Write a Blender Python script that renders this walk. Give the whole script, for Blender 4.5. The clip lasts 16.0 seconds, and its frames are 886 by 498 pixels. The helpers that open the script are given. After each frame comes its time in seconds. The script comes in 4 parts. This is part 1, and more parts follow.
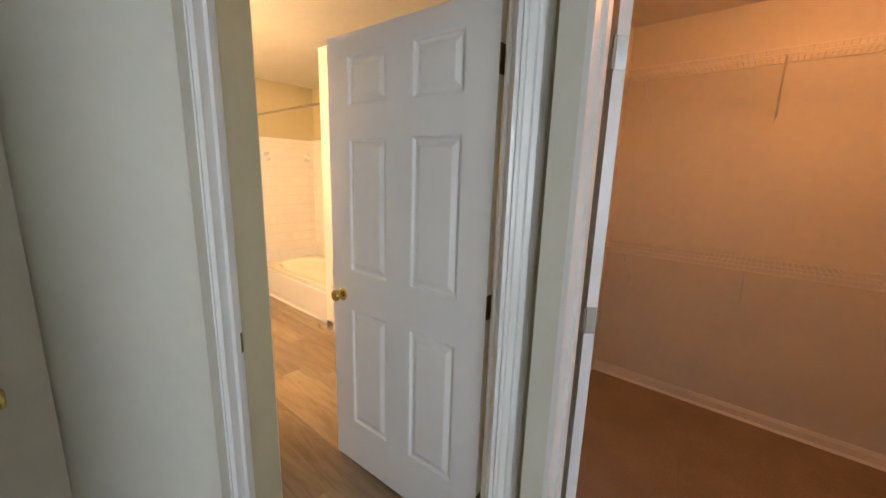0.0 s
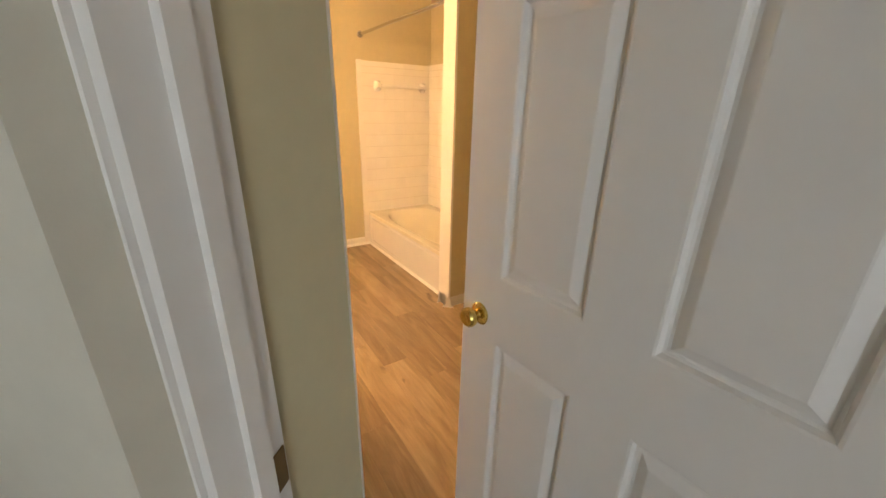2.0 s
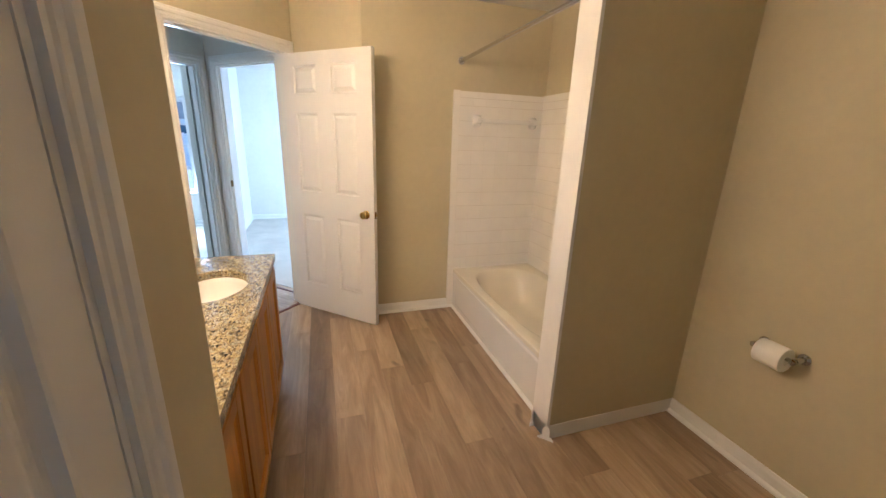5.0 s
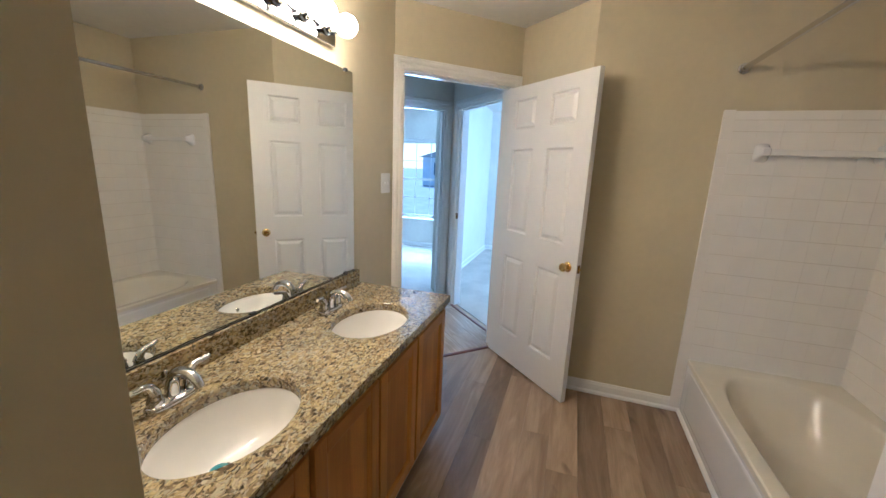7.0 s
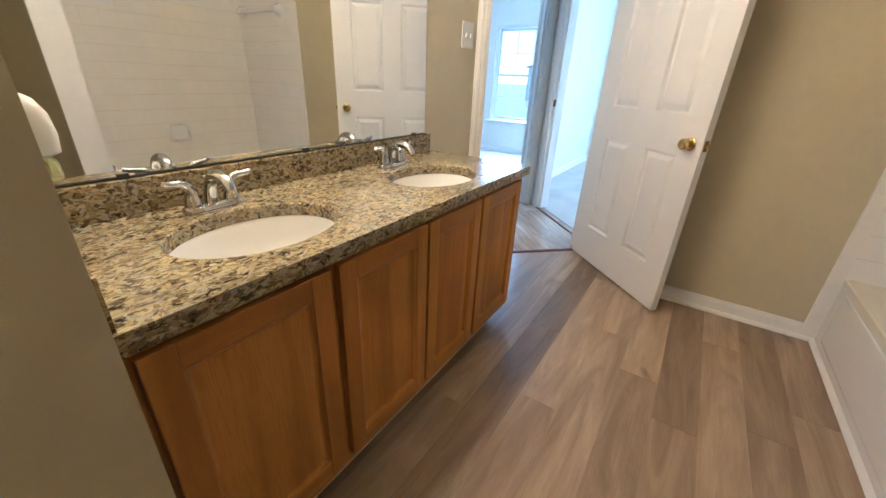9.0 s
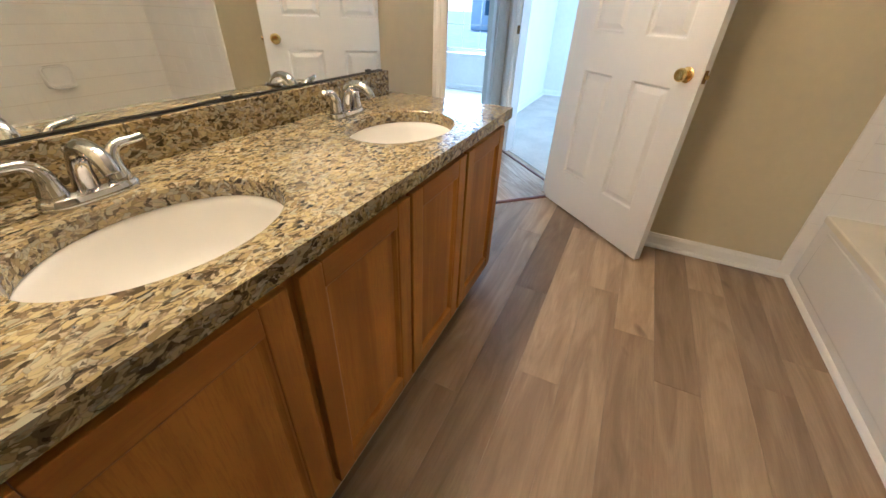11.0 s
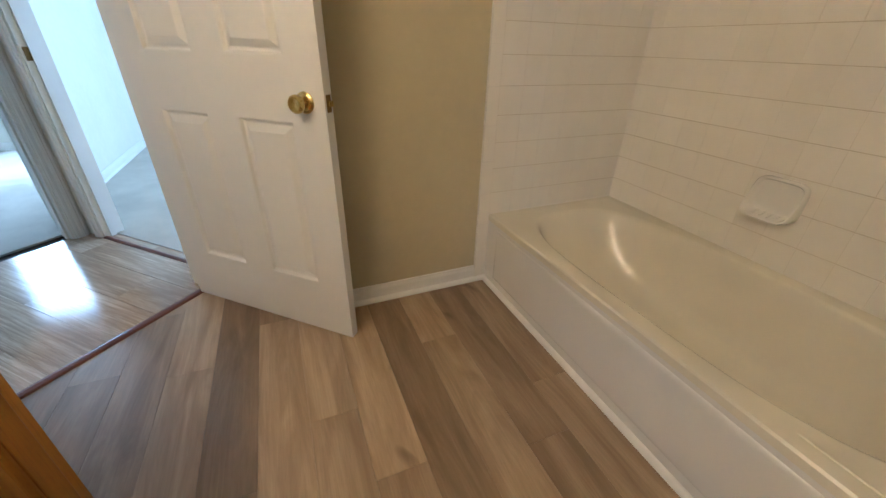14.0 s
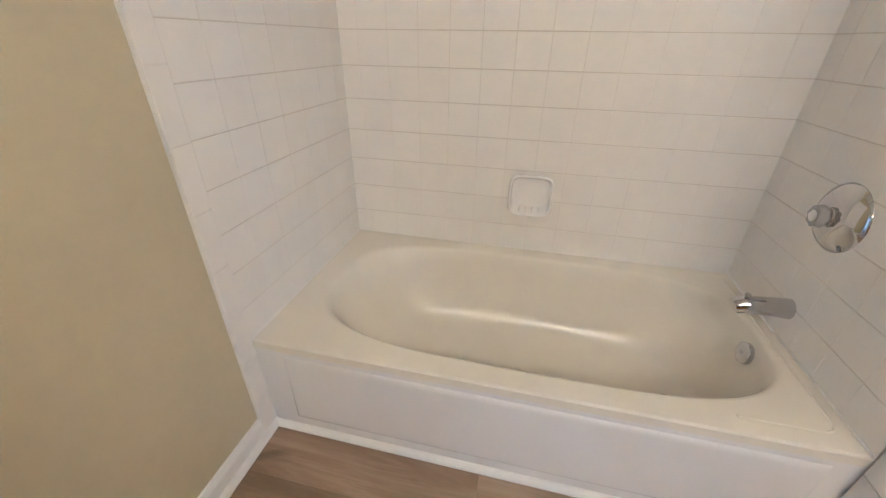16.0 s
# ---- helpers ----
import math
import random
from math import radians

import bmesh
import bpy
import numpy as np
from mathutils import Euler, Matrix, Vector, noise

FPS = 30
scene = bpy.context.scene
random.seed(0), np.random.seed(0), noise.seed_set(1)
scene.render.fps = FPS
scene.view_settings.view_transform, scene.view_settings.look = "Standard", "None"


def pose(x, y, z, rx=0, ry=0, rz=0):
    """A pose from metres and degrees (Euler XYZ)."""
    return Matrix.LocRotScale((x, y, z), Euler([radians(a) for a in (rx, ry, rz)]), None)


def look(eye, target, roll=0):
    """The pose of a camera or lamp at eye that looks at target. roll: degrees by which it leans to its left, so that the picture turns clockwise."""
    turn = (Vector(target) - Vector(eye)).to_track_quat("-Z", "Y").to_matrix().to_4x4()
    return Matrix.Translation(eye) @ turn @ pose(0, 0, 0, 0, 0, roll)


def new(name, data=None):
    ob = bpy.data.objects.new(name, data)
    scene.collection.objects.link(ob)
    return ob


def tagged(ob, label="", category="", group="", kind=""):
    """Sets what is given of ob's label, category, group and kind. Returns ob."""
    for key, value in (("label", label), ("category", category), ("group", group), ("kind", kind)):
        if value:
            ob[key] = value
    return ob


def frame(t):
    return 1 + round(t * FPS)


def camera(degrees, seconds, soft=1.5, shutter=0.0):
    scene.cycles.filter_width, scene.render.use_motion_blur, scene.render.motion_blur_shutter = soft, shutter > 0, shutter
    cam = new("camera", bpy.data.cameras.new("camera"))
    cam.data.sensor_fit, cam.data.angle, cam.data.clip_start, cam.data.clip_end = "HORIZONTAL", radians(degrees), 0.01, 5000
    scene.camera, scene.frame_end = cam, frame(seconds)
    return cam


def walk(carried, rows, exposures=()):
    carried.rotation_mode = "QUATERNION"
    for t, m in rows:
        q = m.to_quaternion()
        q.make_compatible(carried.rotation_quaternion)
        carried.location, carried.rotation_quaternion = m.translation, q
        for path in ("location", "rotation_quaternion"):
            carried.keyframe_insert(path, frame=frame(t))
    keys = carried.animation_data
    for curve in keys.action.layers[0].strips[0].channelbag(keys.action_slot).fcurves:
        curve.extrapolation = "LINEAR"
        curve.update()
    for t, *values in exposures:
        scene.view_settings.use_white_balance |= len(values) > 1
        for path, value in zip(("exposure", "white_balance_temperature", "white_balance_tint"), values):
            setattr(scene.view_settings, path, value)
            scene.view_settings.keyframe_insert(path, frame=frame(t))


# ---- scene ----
cam = camera(99.4, 16.0)
PATH = [
    (0, (-1.925, -4.553, 1.492), (-0.435, -3.279, 1.094), 1.7),
    (0.5, (-1.795, -4.326, 1.474), (-0.388, -2.97, 1.049), 1.7),
    (1, (-1.667, -4.116, 1.432), (-0.38, -2.64, 1.025), 1.9),
    (1.5, (-1.555, -3.89, 1.452), (-0.423, -2.372, 0.807), 1.4),
    (2.5, (-1.442, -3.704, 1.391), (-0.481, -2.099, 0.685), 2.1),
    (3, (-1.332, -3.685, 1.405), (-0.477, -2.035, 0.667), 1.8),
    (3.5, (-1.257, -3.635, 1.436), (-0.492, -1.941, 0.697), 1.8),
    (4.3, (-1.205, -3.32, 1.448), (-0.52, -1.58, 0.79), 1.9),
    (5.0, (-1.085, -3.00, 1.462), (-0.49, -1.19, 0.91), 1.9),
    (5.5, (-0.960, -2.862, 1.472), (-0.44, -0.98, 1.00), 2.0),
    (6, (-0.84, -2.756, 1.481), (-0.483, -0.831, 1.071), 2.0),
    (6.5, (-0.861, -2.634, 1.48), (-1.131, -0.696, 1.067), 2.2),
    (7, (-0.787, -2.564, 1.471), (-1.412, -0.712, 1.049), 2.4),
    (7.5, (-0.733, -2.496, 1.41), (-1.53, -0.721, 0.95), 2.4),
    (8, (-0.745, -2.457, 1.323), (-1.631, -0.748, 0.781), 2.5),
    (8.5, (-0.741, -2.422, 1.222), (-1.706, -0.801, 0.559), 2.4),
    (9, (-0.737, -2.381, 1.14), (-1.725, -0.849, 0.317), 2.6),
    (11.5, (-0.98, -2.146, 1.105), (-1.478, -0.545, 0.015), 3.4),
    (12, (-0.981, -2.103, 1.128), (-1.16, -0.399, 0.097), 2.9),
    (12.5, (-0.991, -2.063, 1.118), (-0.898, -0.336, 0.113), 2.7),
    (13, (-0.958, -1.891, 1.085), (-0.673, -0.18, 0.088), 2.7),
    (13.5, (-0.88, -1.667, 1.099), (-0.431, 0.014, 0.111), 2.0),
    (14, (-0.858, -1.457, 1.069), (-0.161, 0.157, 0.114), 1.5),
    (14.5, (-0.81, -1.263, 1.072), (0.207, 0.174, 0.123), 1.0),
    (15, (-0.756, -0.973, 1.073), (0.594, 0.148, 0.114), 1.8),
    (15.5, (-0.672, -0.864, 1.096), (0.839, 0.019, 0.127), 0.2),
    (16, (-0.678, -0.728, 1.126), (1.028, -0.343, 0.155), 0.9),
]
walk(cam, [(t, look(eye, target, roll)) for t, eye, target, roll in PATH],
     exposures=[(0, 1.2, 5800, 9), (1.0, 1.22, 5800, 8), (1.5, 1.2, 6000, 8), (2.0, 1.0, 6300, 10), (2.6, 0.74, 8000, 18), (3.0, 0.68, 8000, 19), (3.6, 0.84, 5500, 11), (4.6, 0.5, 4700, 8), (5.8, 0.02, 3700, 3), (6.5, -0.12, 3780, 3), (7.5, -0.1, 3780, 3), (8.4, 0.08, 3800, 3), (9.2, 0.32, 3950, 3), (11.3, 0.28, 4050, 2), (12.5, 0.12, 4050, 0), (13.4, 0.02, 4100, 0), (14.0, -0.14, 4150, 0), (14.5, 0.09, 4080, 0), (15.2, 0.38, 3680, 4), (16, 0.52, 3640, 4)])

# ---- light ----
SUN_AZ, SUN_EL = -26.6, 39.6
world = bpy.data.worlds.new("world")
world.use_nodes = True
scene.world = world
wn = world.node_tree
sky = wn.nodes.new("ShaderNodeTexSky")
sky.sky_type, sky.sun_disc = "NISHITA", False
sky.sun_elevation, sky.sun_rotation = radians(SUN_EL), radians(SUN_AZ)
wn.nodes["Background"].inputs[1].default_value = 0.15
wn.links.new(sky.outputs[0], wn.nodes["Background"].inputs[0])
sun = new("sun", bpy.data.lights.new("sun", "SUN"))
sun.data.energy, sun.data.angle, sun.data.color = 5.0, radians(0.5), (1, 0.95, 0.88)
sun_from = Vector((math.sin(radians(SUN_AZ)) * math.cos(radians(SUN_EL)), math.cos(radians(SUN_AZ)) * math.cos(radians(SUN_EL)), math.sin(radians(SUN_EL))))
sun.matrix_world = look(sun_from * 30, (0, 0, 0))


def window_lamp(at, aim, watts, color, w, h):
    """An area lamp standing in for sky light at a window's opening."""
    ob = new("window_light", bpy.data.lights.new("window_light", "AREA"))
    ob.data.energy, ob.data.color = watts, color
    ob.data.shape, ob.data.size, ob.data.size_y = "RECTANGLE", w, h
    ob.matrix_world = look(at, aim)
    return ob


DAY = (0.91, 0.96, 1.0)
window_lamp((-3.4, 3.86, 1.25), (-3.2, 0, 0.9), 84, DAY, 1.0, 1.4)
# room b's brightness: lamp at an added window that is never in view
window_lamp((0.96, 2.6, 1.35), (-2.0, 2.4, 0.9), 92, DAY, 1.2, 1.3)
# bedroom fill from an added, unseen south window, set to miss the closet
window_lamp((-3.53, -7.92, 1.45), (-2.4, -3.6, 1.2), 25, (0.95, 0.98, 1.0), 1.8, 1.4)
BULB_W, CLOSET_W = 100.0, 36.0
TUNGSTEN = (1.0, 0.57, 0.25)
AMBER = (1.0, 0.35, 0.09)


# ---- materials ----
def nodes_of(name, rough=0.6, metal=0.0, color=(0.5, 0.5, 0.5)):
    m = bpy.data.materials.new(name)
    m.use_nodes = True
    b = m.node_tree.nodes["Principled BSDF"]
    b.inputs["Base Color"].default_value = (*color, 1)
    b.inputs["Roughness"].default_value = rough
    b.inputs["Metallic"].default_value = metal
    return m, m.node_tree, b


def coords(nt, scale=(1, 1, 1), rot=0.0):
    g = nt.nodes.new("ShaderNodeNewGeometry")
    mp = nt.nodes.new("ShaderNodeMapping")
    mp.inputs["Scale"].default_value = scale
    mp.inputs["Rotation"].default_value = (0, 0, rot)
    nt.links.new(g.outputs["Position"], mp.inputs["Vector"])
    return mp.outputs[0]


def noise_tex(nt, vec, scale, detail=4, rough=0.55, dist=0.0):
    n = nt.nodes.new("ShaderNodeTexNoise")
    n.inputs["Scale"].default_value, n.inputs["Detail"].default_value = scale, detail
    n.inputs["Roughness"].default_value, n.inputs["Distortion"].default_value = rough, dist
    nt.links.new(vec, n.inputs["Vector"])
    return n.outputs["Fac"]


def ramp(nt, fac, stops):
    r = nt.nodes.new("ShaderNodeValToRGB")
    e = r.color_ramp.elements
    while len(e) < len(stops):
        e.new(0.5)
    for el, (p, c) in zip(e, stops):
        el.position, el.color = p, (*c, 1)
    nt.links.new(fac, r.inputs[0])
    return r.outputs[0]


def mix(nt, fac, a, b, kind="MIX"):
    n = nt.nodes.new("ShaderNodeMix")
    n.data_type, n.blend_type = "RGBA", kind
    for sock, v in ((n.inputs["Factor"], fac), (n.inputs["A"], a), (n.inputs["B"], b)):
        if isinstance(v, (int, float)):
            sock.default_value = v
        elif isinstance(v, tuple):
            sock.default_value = (*v, 1)
        else:
            nt.links.new(v, sock)
    return n.outputs["Result"]


def bump(nt, b, height, strength=0.2, dist=0.002):
    n = nt.nodes.new("ShaderNodeBump")
    n.inputs["Strength"].default_value, n.inputs["Distance"].default_value = strength, dist
    nt.links.new(height, n.inputs["Height"])
    nt.links.new(n.outputs[0], b.inputs["Normal"])


def scaled(nt, fac, lo, hi):
    n = nt.nodes.new("ShaderNodeMapRange")
    n.inputs["To Min"].default_value, n.inputs["To Max"].default_value = lo, hi
    nt.links.new(fac, n.inputs["Value"])
    return n.outputs[0]


def painted(name, color, rough, orange_peel=0.12, spread=0.06):
    """Rolled or sprayed paint: faint blotches, fine relief."""
    m, nt, b = nodes_of(name, rough)
    v = coords(nt)
    big = noise_tex(nt, v, 1.7, 3)
    lo = tuple(c * (1 - spread) for c in color)
    hi = tuple(min(1, c * (1 + spread)) for c in color)
    fine = noise_tex(nt, v, 22, 5)
    col = mix(nt, 0.3, ramp(nt, big, [(0.3, lo), (0.7, hi)]), ramp(nt, fine, [(0.35, lo), (0.65, hi)]))
    nt.links.new(col, b.inputs["Base Color"])
    nt.links.new(scaled(nt, fine, rough - 0.08, rough + 0.08), b.inputs["Roughness"])
    bump(nt, b, noise_tex(nt, v, 240, 3), orange_peel, 0.0012)
    return m


WALL = painted("beige_wall_paint", (0.555, 0.497, 0.318), 0.62)
ROOM = painted("grey_wall_paint", (0.73, 0.71, 0.64), 0.65)
BEDROOM = painted("sage_grey_wall_paint", (0.69, 0.675, 0.58), 0.65)
CEIL = painted("ceiling_paint", (0.72, 0.70, 0.64), 0.85, 0.5)
TRIM = painted("white_gloss_paint", (0.80, 0.79, 0.76), 0.32, 0.05, 0.03)
DOORP = painted("white_door_paint", (0.79, 0.78, 0.76), 0.36, 0.10, 0.025)
PLASTIC = painted("white_plastic", (0.78, 0.77, 0.72), 0.35, 0.02, 0.02)


def plank_material(name, tones, rot=0.0, gloss=0.31, streak=0.24):
    """Wood-look planks: a tone for each plank, long grain, knots and pores."""
    m, nt, b = nodes_of(name, gloss)
    info = nt.nodes.new("ShaderNodeObjectInfo")
    g = nt.nodes.new("ShaderNodeNewGeometry")
    rm = nt.nodes.new("ShaderNodeVectorRotate")
    rm.rotation_type = "Z_AXIS"
    rm.inputs["Angle"].default_value = rot
    nt.links.new(g.outputs["Position"], rm.inputs["Vector"])
    shift = nt.nodes.new("ShaderNodeCombineXYZ")
    mul = nt.nodes.new("ShaderNodeMath")
    mul.operation = "MULTIPLY"
    mul.inputs[1].default_value = 37.0
    nt.links.new(info.outputs["Random"], mul.inputs[0])
    nt.links.new(mul.outputs[0], shift.inputs["Y"])
    nt.links.new(mul.outputs[0], shift.inputs["Z"])
    add = nt.nodes.new("ShaderNodeVectorMath")
    nt.links.new(rm.outputs[0], add.inputs[0])
    nt.links.new(shift.outputs[0], add.inputs[1])

    def stretched(sx, sy):
        mp = nt.nodes.new("ShaderNodeMapping")
        mp.inputs["Scale"].default_value = (sx, sy, 1)
        nt.links.new(add.outputs[0], mp.inputs["Vector"])
        return mp.outputs[0]

    broad = noise_tex(nt, stretched(11, 1.5), 1.0, 5, 0.6, 1.2)
    grain = noise_tex(nt, stretched(95, 3.2), 1.0, 5, 0.65, 0.6)
    pores = noise_tex(nt, stretched(320, 14), 1.0, 3, 0.7)
    knots = noise_tex(nt, stretched(7, 4.5), 1.0, 2, 0.4, 0.5)
    base = ramp(nt, info.outputs["Random"], tones)
    dark = mix(nt, 1.0, base, (0.64, 0.59, 0.53), "MULTIPLY")
    light = mix(nt, 1.0, base, (1.18, 1.16, 1.10), "MULTIPLY")
    c = mix(nt, ramp(nt, broad, [(0.34, (0.12,) * 3), (0.64, (1, 1, 1))]), dark, light)
    c = mix(nt, ramp(nt, grain, [(0.42, (streak,) * 3), (0.58, (0, 0, 0))]), c, dark)
    c = mix(nt, ramp(nt, knots, [(0.70, (0, 0, 0)), (0.78, (0.75,) * 3)]), c, (0.06, 0.042, 0.03))
    c = mix(nt, ramp(nt, pores, [(0.36, (0.22,) * 3), (0.5, (0, 0, 0))]), c, dark)
    nt.links.new(c, b.inputs["Base Color"])
    nt.links.new(scaled(nt, grain, gloss - 0.07, gloss + 0.1), b.inputs["Roughness"])
    bump(nt, b, grain, 0.12, 0.001)
    return m


PLANK = plank_material("vinyl_plank", [(0.0, (0.240, 0.180, 0.118)), (0.3, (0.298, 0.226, 0.150)), (0.65, (0.360, 0.277, 0.184)), (1.0, (0.425, 0.328, 0.212))])
HALL_PLANK = plank_material("hall_laminate", [(0.0, (0.46, 0.36, 0.27)), (1.0, (0.60, 0.49, 0.39))], radians(-45), 0.11, 0.8)
SEAM, _, _ = nodes_of("plank_seam", 0.8, 0, (0.07, 0.052, 0.04))
STRIP = painted("dark_red_wood", (0.13, 0.045, 0.028), 0.4, 0.1, 0.2)


def granite_material():
    m, nt, b = nodes_of("speckled_granite", 0.12)
    v = coords(nt, (1.25, 0.75, 1.2), radians(14))
    warp = nt.nodes.new("ShaderNodeTexNoise")
    warp.inputs["Scale"].default_value = 34
    nt.links.new(v, warp.inputs["Vector"])
    add = nt.nodes.new("ShaderNodeMixRGB")
    add.blend_type = "ADD"
    add.inputs[0].default_value = 0.035
    nt.links.new(v, add.inputs[1])
    nt.links.new(warp.outputs["Color"], add.inputs[2])

    def cells(scale):
        n = nt.nodes.new("ShaderNodeTexVoronoi")
        n.inputs["Scale"].default_value = scale
        nt.links.new(add.outputs[0], n.inputs["Vector"])
        sep = nt.nodes.new("ShaderNodeSeparateColor")
        nt.links.new(n.outputs["Color"], sep.inputs[0])
        return sep.outputs[0], sep.outputs[1], n.outputs["Distance"]

    r1, g1, d1 = cells(90)
    r2, g2, _ = cells(170)
    c = ramp(nt, r1, [(0.0, (0.030, 0.026, 0.020)), (0.11, (0.13, 0.10, 0.055)), (0.24, (0.30, 0.235, 0.110)),
                      (0.46, (0.47, 0.385, 0.180)), (0.68, (0.55, 0.480, 0.280)), (0.86, (0.38, 0.37, 0.29)), (1.0, (0.58, 0.54, 0.40))])
    c2 = ramp(nt, r2, [(0.0, (0.02, 0.017, 0.013)), (0.3, (0.09, 0.068, 0.045)), (0.6, (0.36, 0.28, 0.17)), (1.0, (0.55, 0.48, 0.35))])
    c = mix(nt, ramp(nt, g2, [(0.57, (0, 0, 0)), (0.65, (0.8,) * 3)]), c, c2)
    edge = nt.nodes.new("ShaderNodeTexVoronoi")
    edge.feature = "DISTANCE_TO_EDGE"
    edge.inputs["Scale"].default_value = 90
    nt.links.new(add.outputs[0], edge.inputs["Vector"])
    c = mix(nt, ramp(nt, edge.outputs["Distance"], [(0.02, (0.42,) * 3), (0.09, (0, 0, 0))]), c, (0.10, 0.075, 0.045))
    cloud = noise_tex(nt, v, 7, 3)
    c = mix(nt, 1.0, c, ramp(nt, cloud, [(0.3, (0.66, 0.66, 0.62)), (0.7, (0.95, 0.93, 0.80))]), "MULTIPLY")
    nt.links.new(c, b.inputs["Base Color"])
    nt.links.new(scaled(nt, r2, 0.07, 0.2), b.inputs["Roughness"])
    return m


GRANITE = granite_material()


def oak_material(name, axis):
    """Honey-stained oak with cathedral grain along axis."""
    m, nt, b = nodes_of(name, 0.38)
    b.inputs["Specular IOR Level"].default_value = 0.22
    s = {"z": (16, 16, 1.1), "y": (16, 1.1, 16)}[axis]
    v = coords(nt, s)
    w = nt.nodes.new("ShaderNodeTexWave")
    w.inputs["Scale"].default_value, w.inputs["Distortion"].default_value = 0.9, 7.0
    w.inputs["Detail"].default_value, w.inputs["Detail Scale"].default_value = 3, 0.8
    nt.links.new(v, w.inputs["Vector"])
    fine = noise_tex(nt, coords(nt, tuple(k * 12 for k in s)), 1.0, 4, 0.7)
    c = ramp(nt, w.outputs["Fac"], [(0.0, (0.34, 0.145, 0.006)), (0.5, (0.42, 0.193, 0.010)), (1.0, (0.48, 0.230, 0.014))])
    c = mix(nt, ramp(nt, fine, [(0.38, (0.38,) * 3), (0.52, (0, 0, 0))]), c, (0.29, 0.110, 0.012))
    c = mix(nt, 1.0, c, ramp(nt, noise_tex(nt, coords(nt), 3.5, 3), [(0.3, (0.86,) * 3), (0.7, (1.1,) * 3)]), "MULTIPLY")
    nt.links.new(c, b.inputs["Base Color"])
    nt.links.new(scaled(nt, fine, 0.28, 0.46), b.inputs["Roughness"])
    bump(nt, b, fine, 0.12, 0.0008)
    return m


OAK = oak_material("honey_oak", "z")
OAKH = oak_material("honey_oak_rail", "y")
# near-black brown: the shade below the cabinet is put into the colour
KICK, _, _ = nodes_of("shade_dark_kick", 0.7, 0, (0.07, 0.04, 0.02))
PALE = painted("pale_raw_wood", (0.62, 0.5, 0.36), 0.6, 0.1, 0.1)


def glossy(name, color, rough, coat=0.3, spread=0.03):
    m, nt, b = nodes_of(name, rough)
    v = coords(nt)
    n = noise_tex(nt, v, 5, 4)
    nt.links.new(ramp(nt, n, [(0.3, tuple(c * (1 - spread) for c in color)), (0.7, color)]), b.inputs["Base Color"])
    nt.links.new(scaled(nt, noise_tex(nt, v, 30, 3), rough * 0.7, rough * 1.4), b.inputs["Roughness"])
    b.inputs["Coat Weight"].default_value = coat
    b.inputs["Coat Roughness"].default_value = 0.06
    return m


ACRYL = glossy("cream_enamel", (0.79, 0.75, 0.63), 0.2, 0.2, 0.05)
APRON = glossy("white_enamel", (0.80, 0.79, 0.765), 0.2, 0.3)
CERAMIC = glossy("white_ceramic", (0.84, 0.825, 0.79), 0.07, 0.3)


def tile_material():
    m, nt, b = nodes_of("white_glazed_tile", 0.13)
    info = nt.nodes.new("ShaderNodeObjectInfo")
    v = coords(nt)
    c = ramp(nt, info.outputs["Random"], [(0.0, (0.855, 0.828, 0.76)), (1.0, (0.87, 0.843, 0.78))])
    c = mix(nt, 1.0, c, ramp(nt, noise_tex(nt, v, 9, 3), [(0.3, (0.96,) * 3), (0.7, (1.0,) * 3)]), "MULTIPLY")
    nt.links.new(c, b.inputs["Base Color"])
    nt.links.new(scaled(nt, noise_tex(nt, v, 16, 3), 0.09, 0.24), b.inputs["Roughness"])
    bump(nt, b, noise_tex(nt, v, 11, 2), 0.10, 0.004)
    return m


TILE = tile_material()
GROUT = painted("grout", (0.62, 0.57, 0.48), 0.85, 0.3, 0.15)
CAULK = painted("white_caulk", (0.76, 0.74, 0.68), 0.5, 0.2, 0.05)
MIRROR, _, _ = nodes_of("mirror_silver", 0.015, 1.0, (0.86, 0.88, 0.86))
CHROME, _, _ = nodes_of("chrome", 0.035, 1.0, (0.60, 0.60, 0.61))
STEEL, _, _ = nodes_of("brushed_steel", 0.24, 1.0, (0.62, 0.61, 0.60))


def brass_material():
    m, nt, b = nodes_of("polished_brass", 0.16, 1.0)
    n = noise_tex(nt, coords(nt), 60, 4)
    nt.links.new(ramp(nt, n, [(0.35, (0.58, 0.44, 0.12)), (0.65, (0.80, 0.63, 0.22))]), b.inputs["Base Color"])
    nt.links.new(scaled(nt, n, 0.1, 0.28), b.inputs["Roughness"])
    return m


BRASS = brass_material()
OLDBRASS, _, _ = nodes_of("tarnished_brass", 0.4, 0.9, (0.20, 0.13, 0.05))
BLACK, _, _ = nodes_of("black_plastic", 0.5, 0, (0.02, 0.02, 0.02))
TEAL = glossy("teal_rubber", (0.02, 0.20, 0.26), 0.35, 0.1)
PAPER = painted("tissue_paper", (0.84, 0.83, 0.80), 0.9, 0.4, 0.03)


def carpet_material(name, color):
    m, nt, b = nodes_of(name, 0.95)
    v = coords(nt)
    c = ramp(nt, noise_tex(nt, v, 180, 4, 0.7), [(0.3, tuple(k * 0.62 for k in color)), (0.7, color)])
    c = mix(nt, 1.0, c, ramp(nt, noise_tex(nt, v, 3.2, 3), [(0.3, (0.82,) * 3), (0.7, (1.05,) * 3)]), "MULTIPLY")
    nt.links.new(c, b.inputs["Base Color"])
    bump(nt, b, noise_tex(nt, v, 260, 3), 0.9, 0.006)
    return m


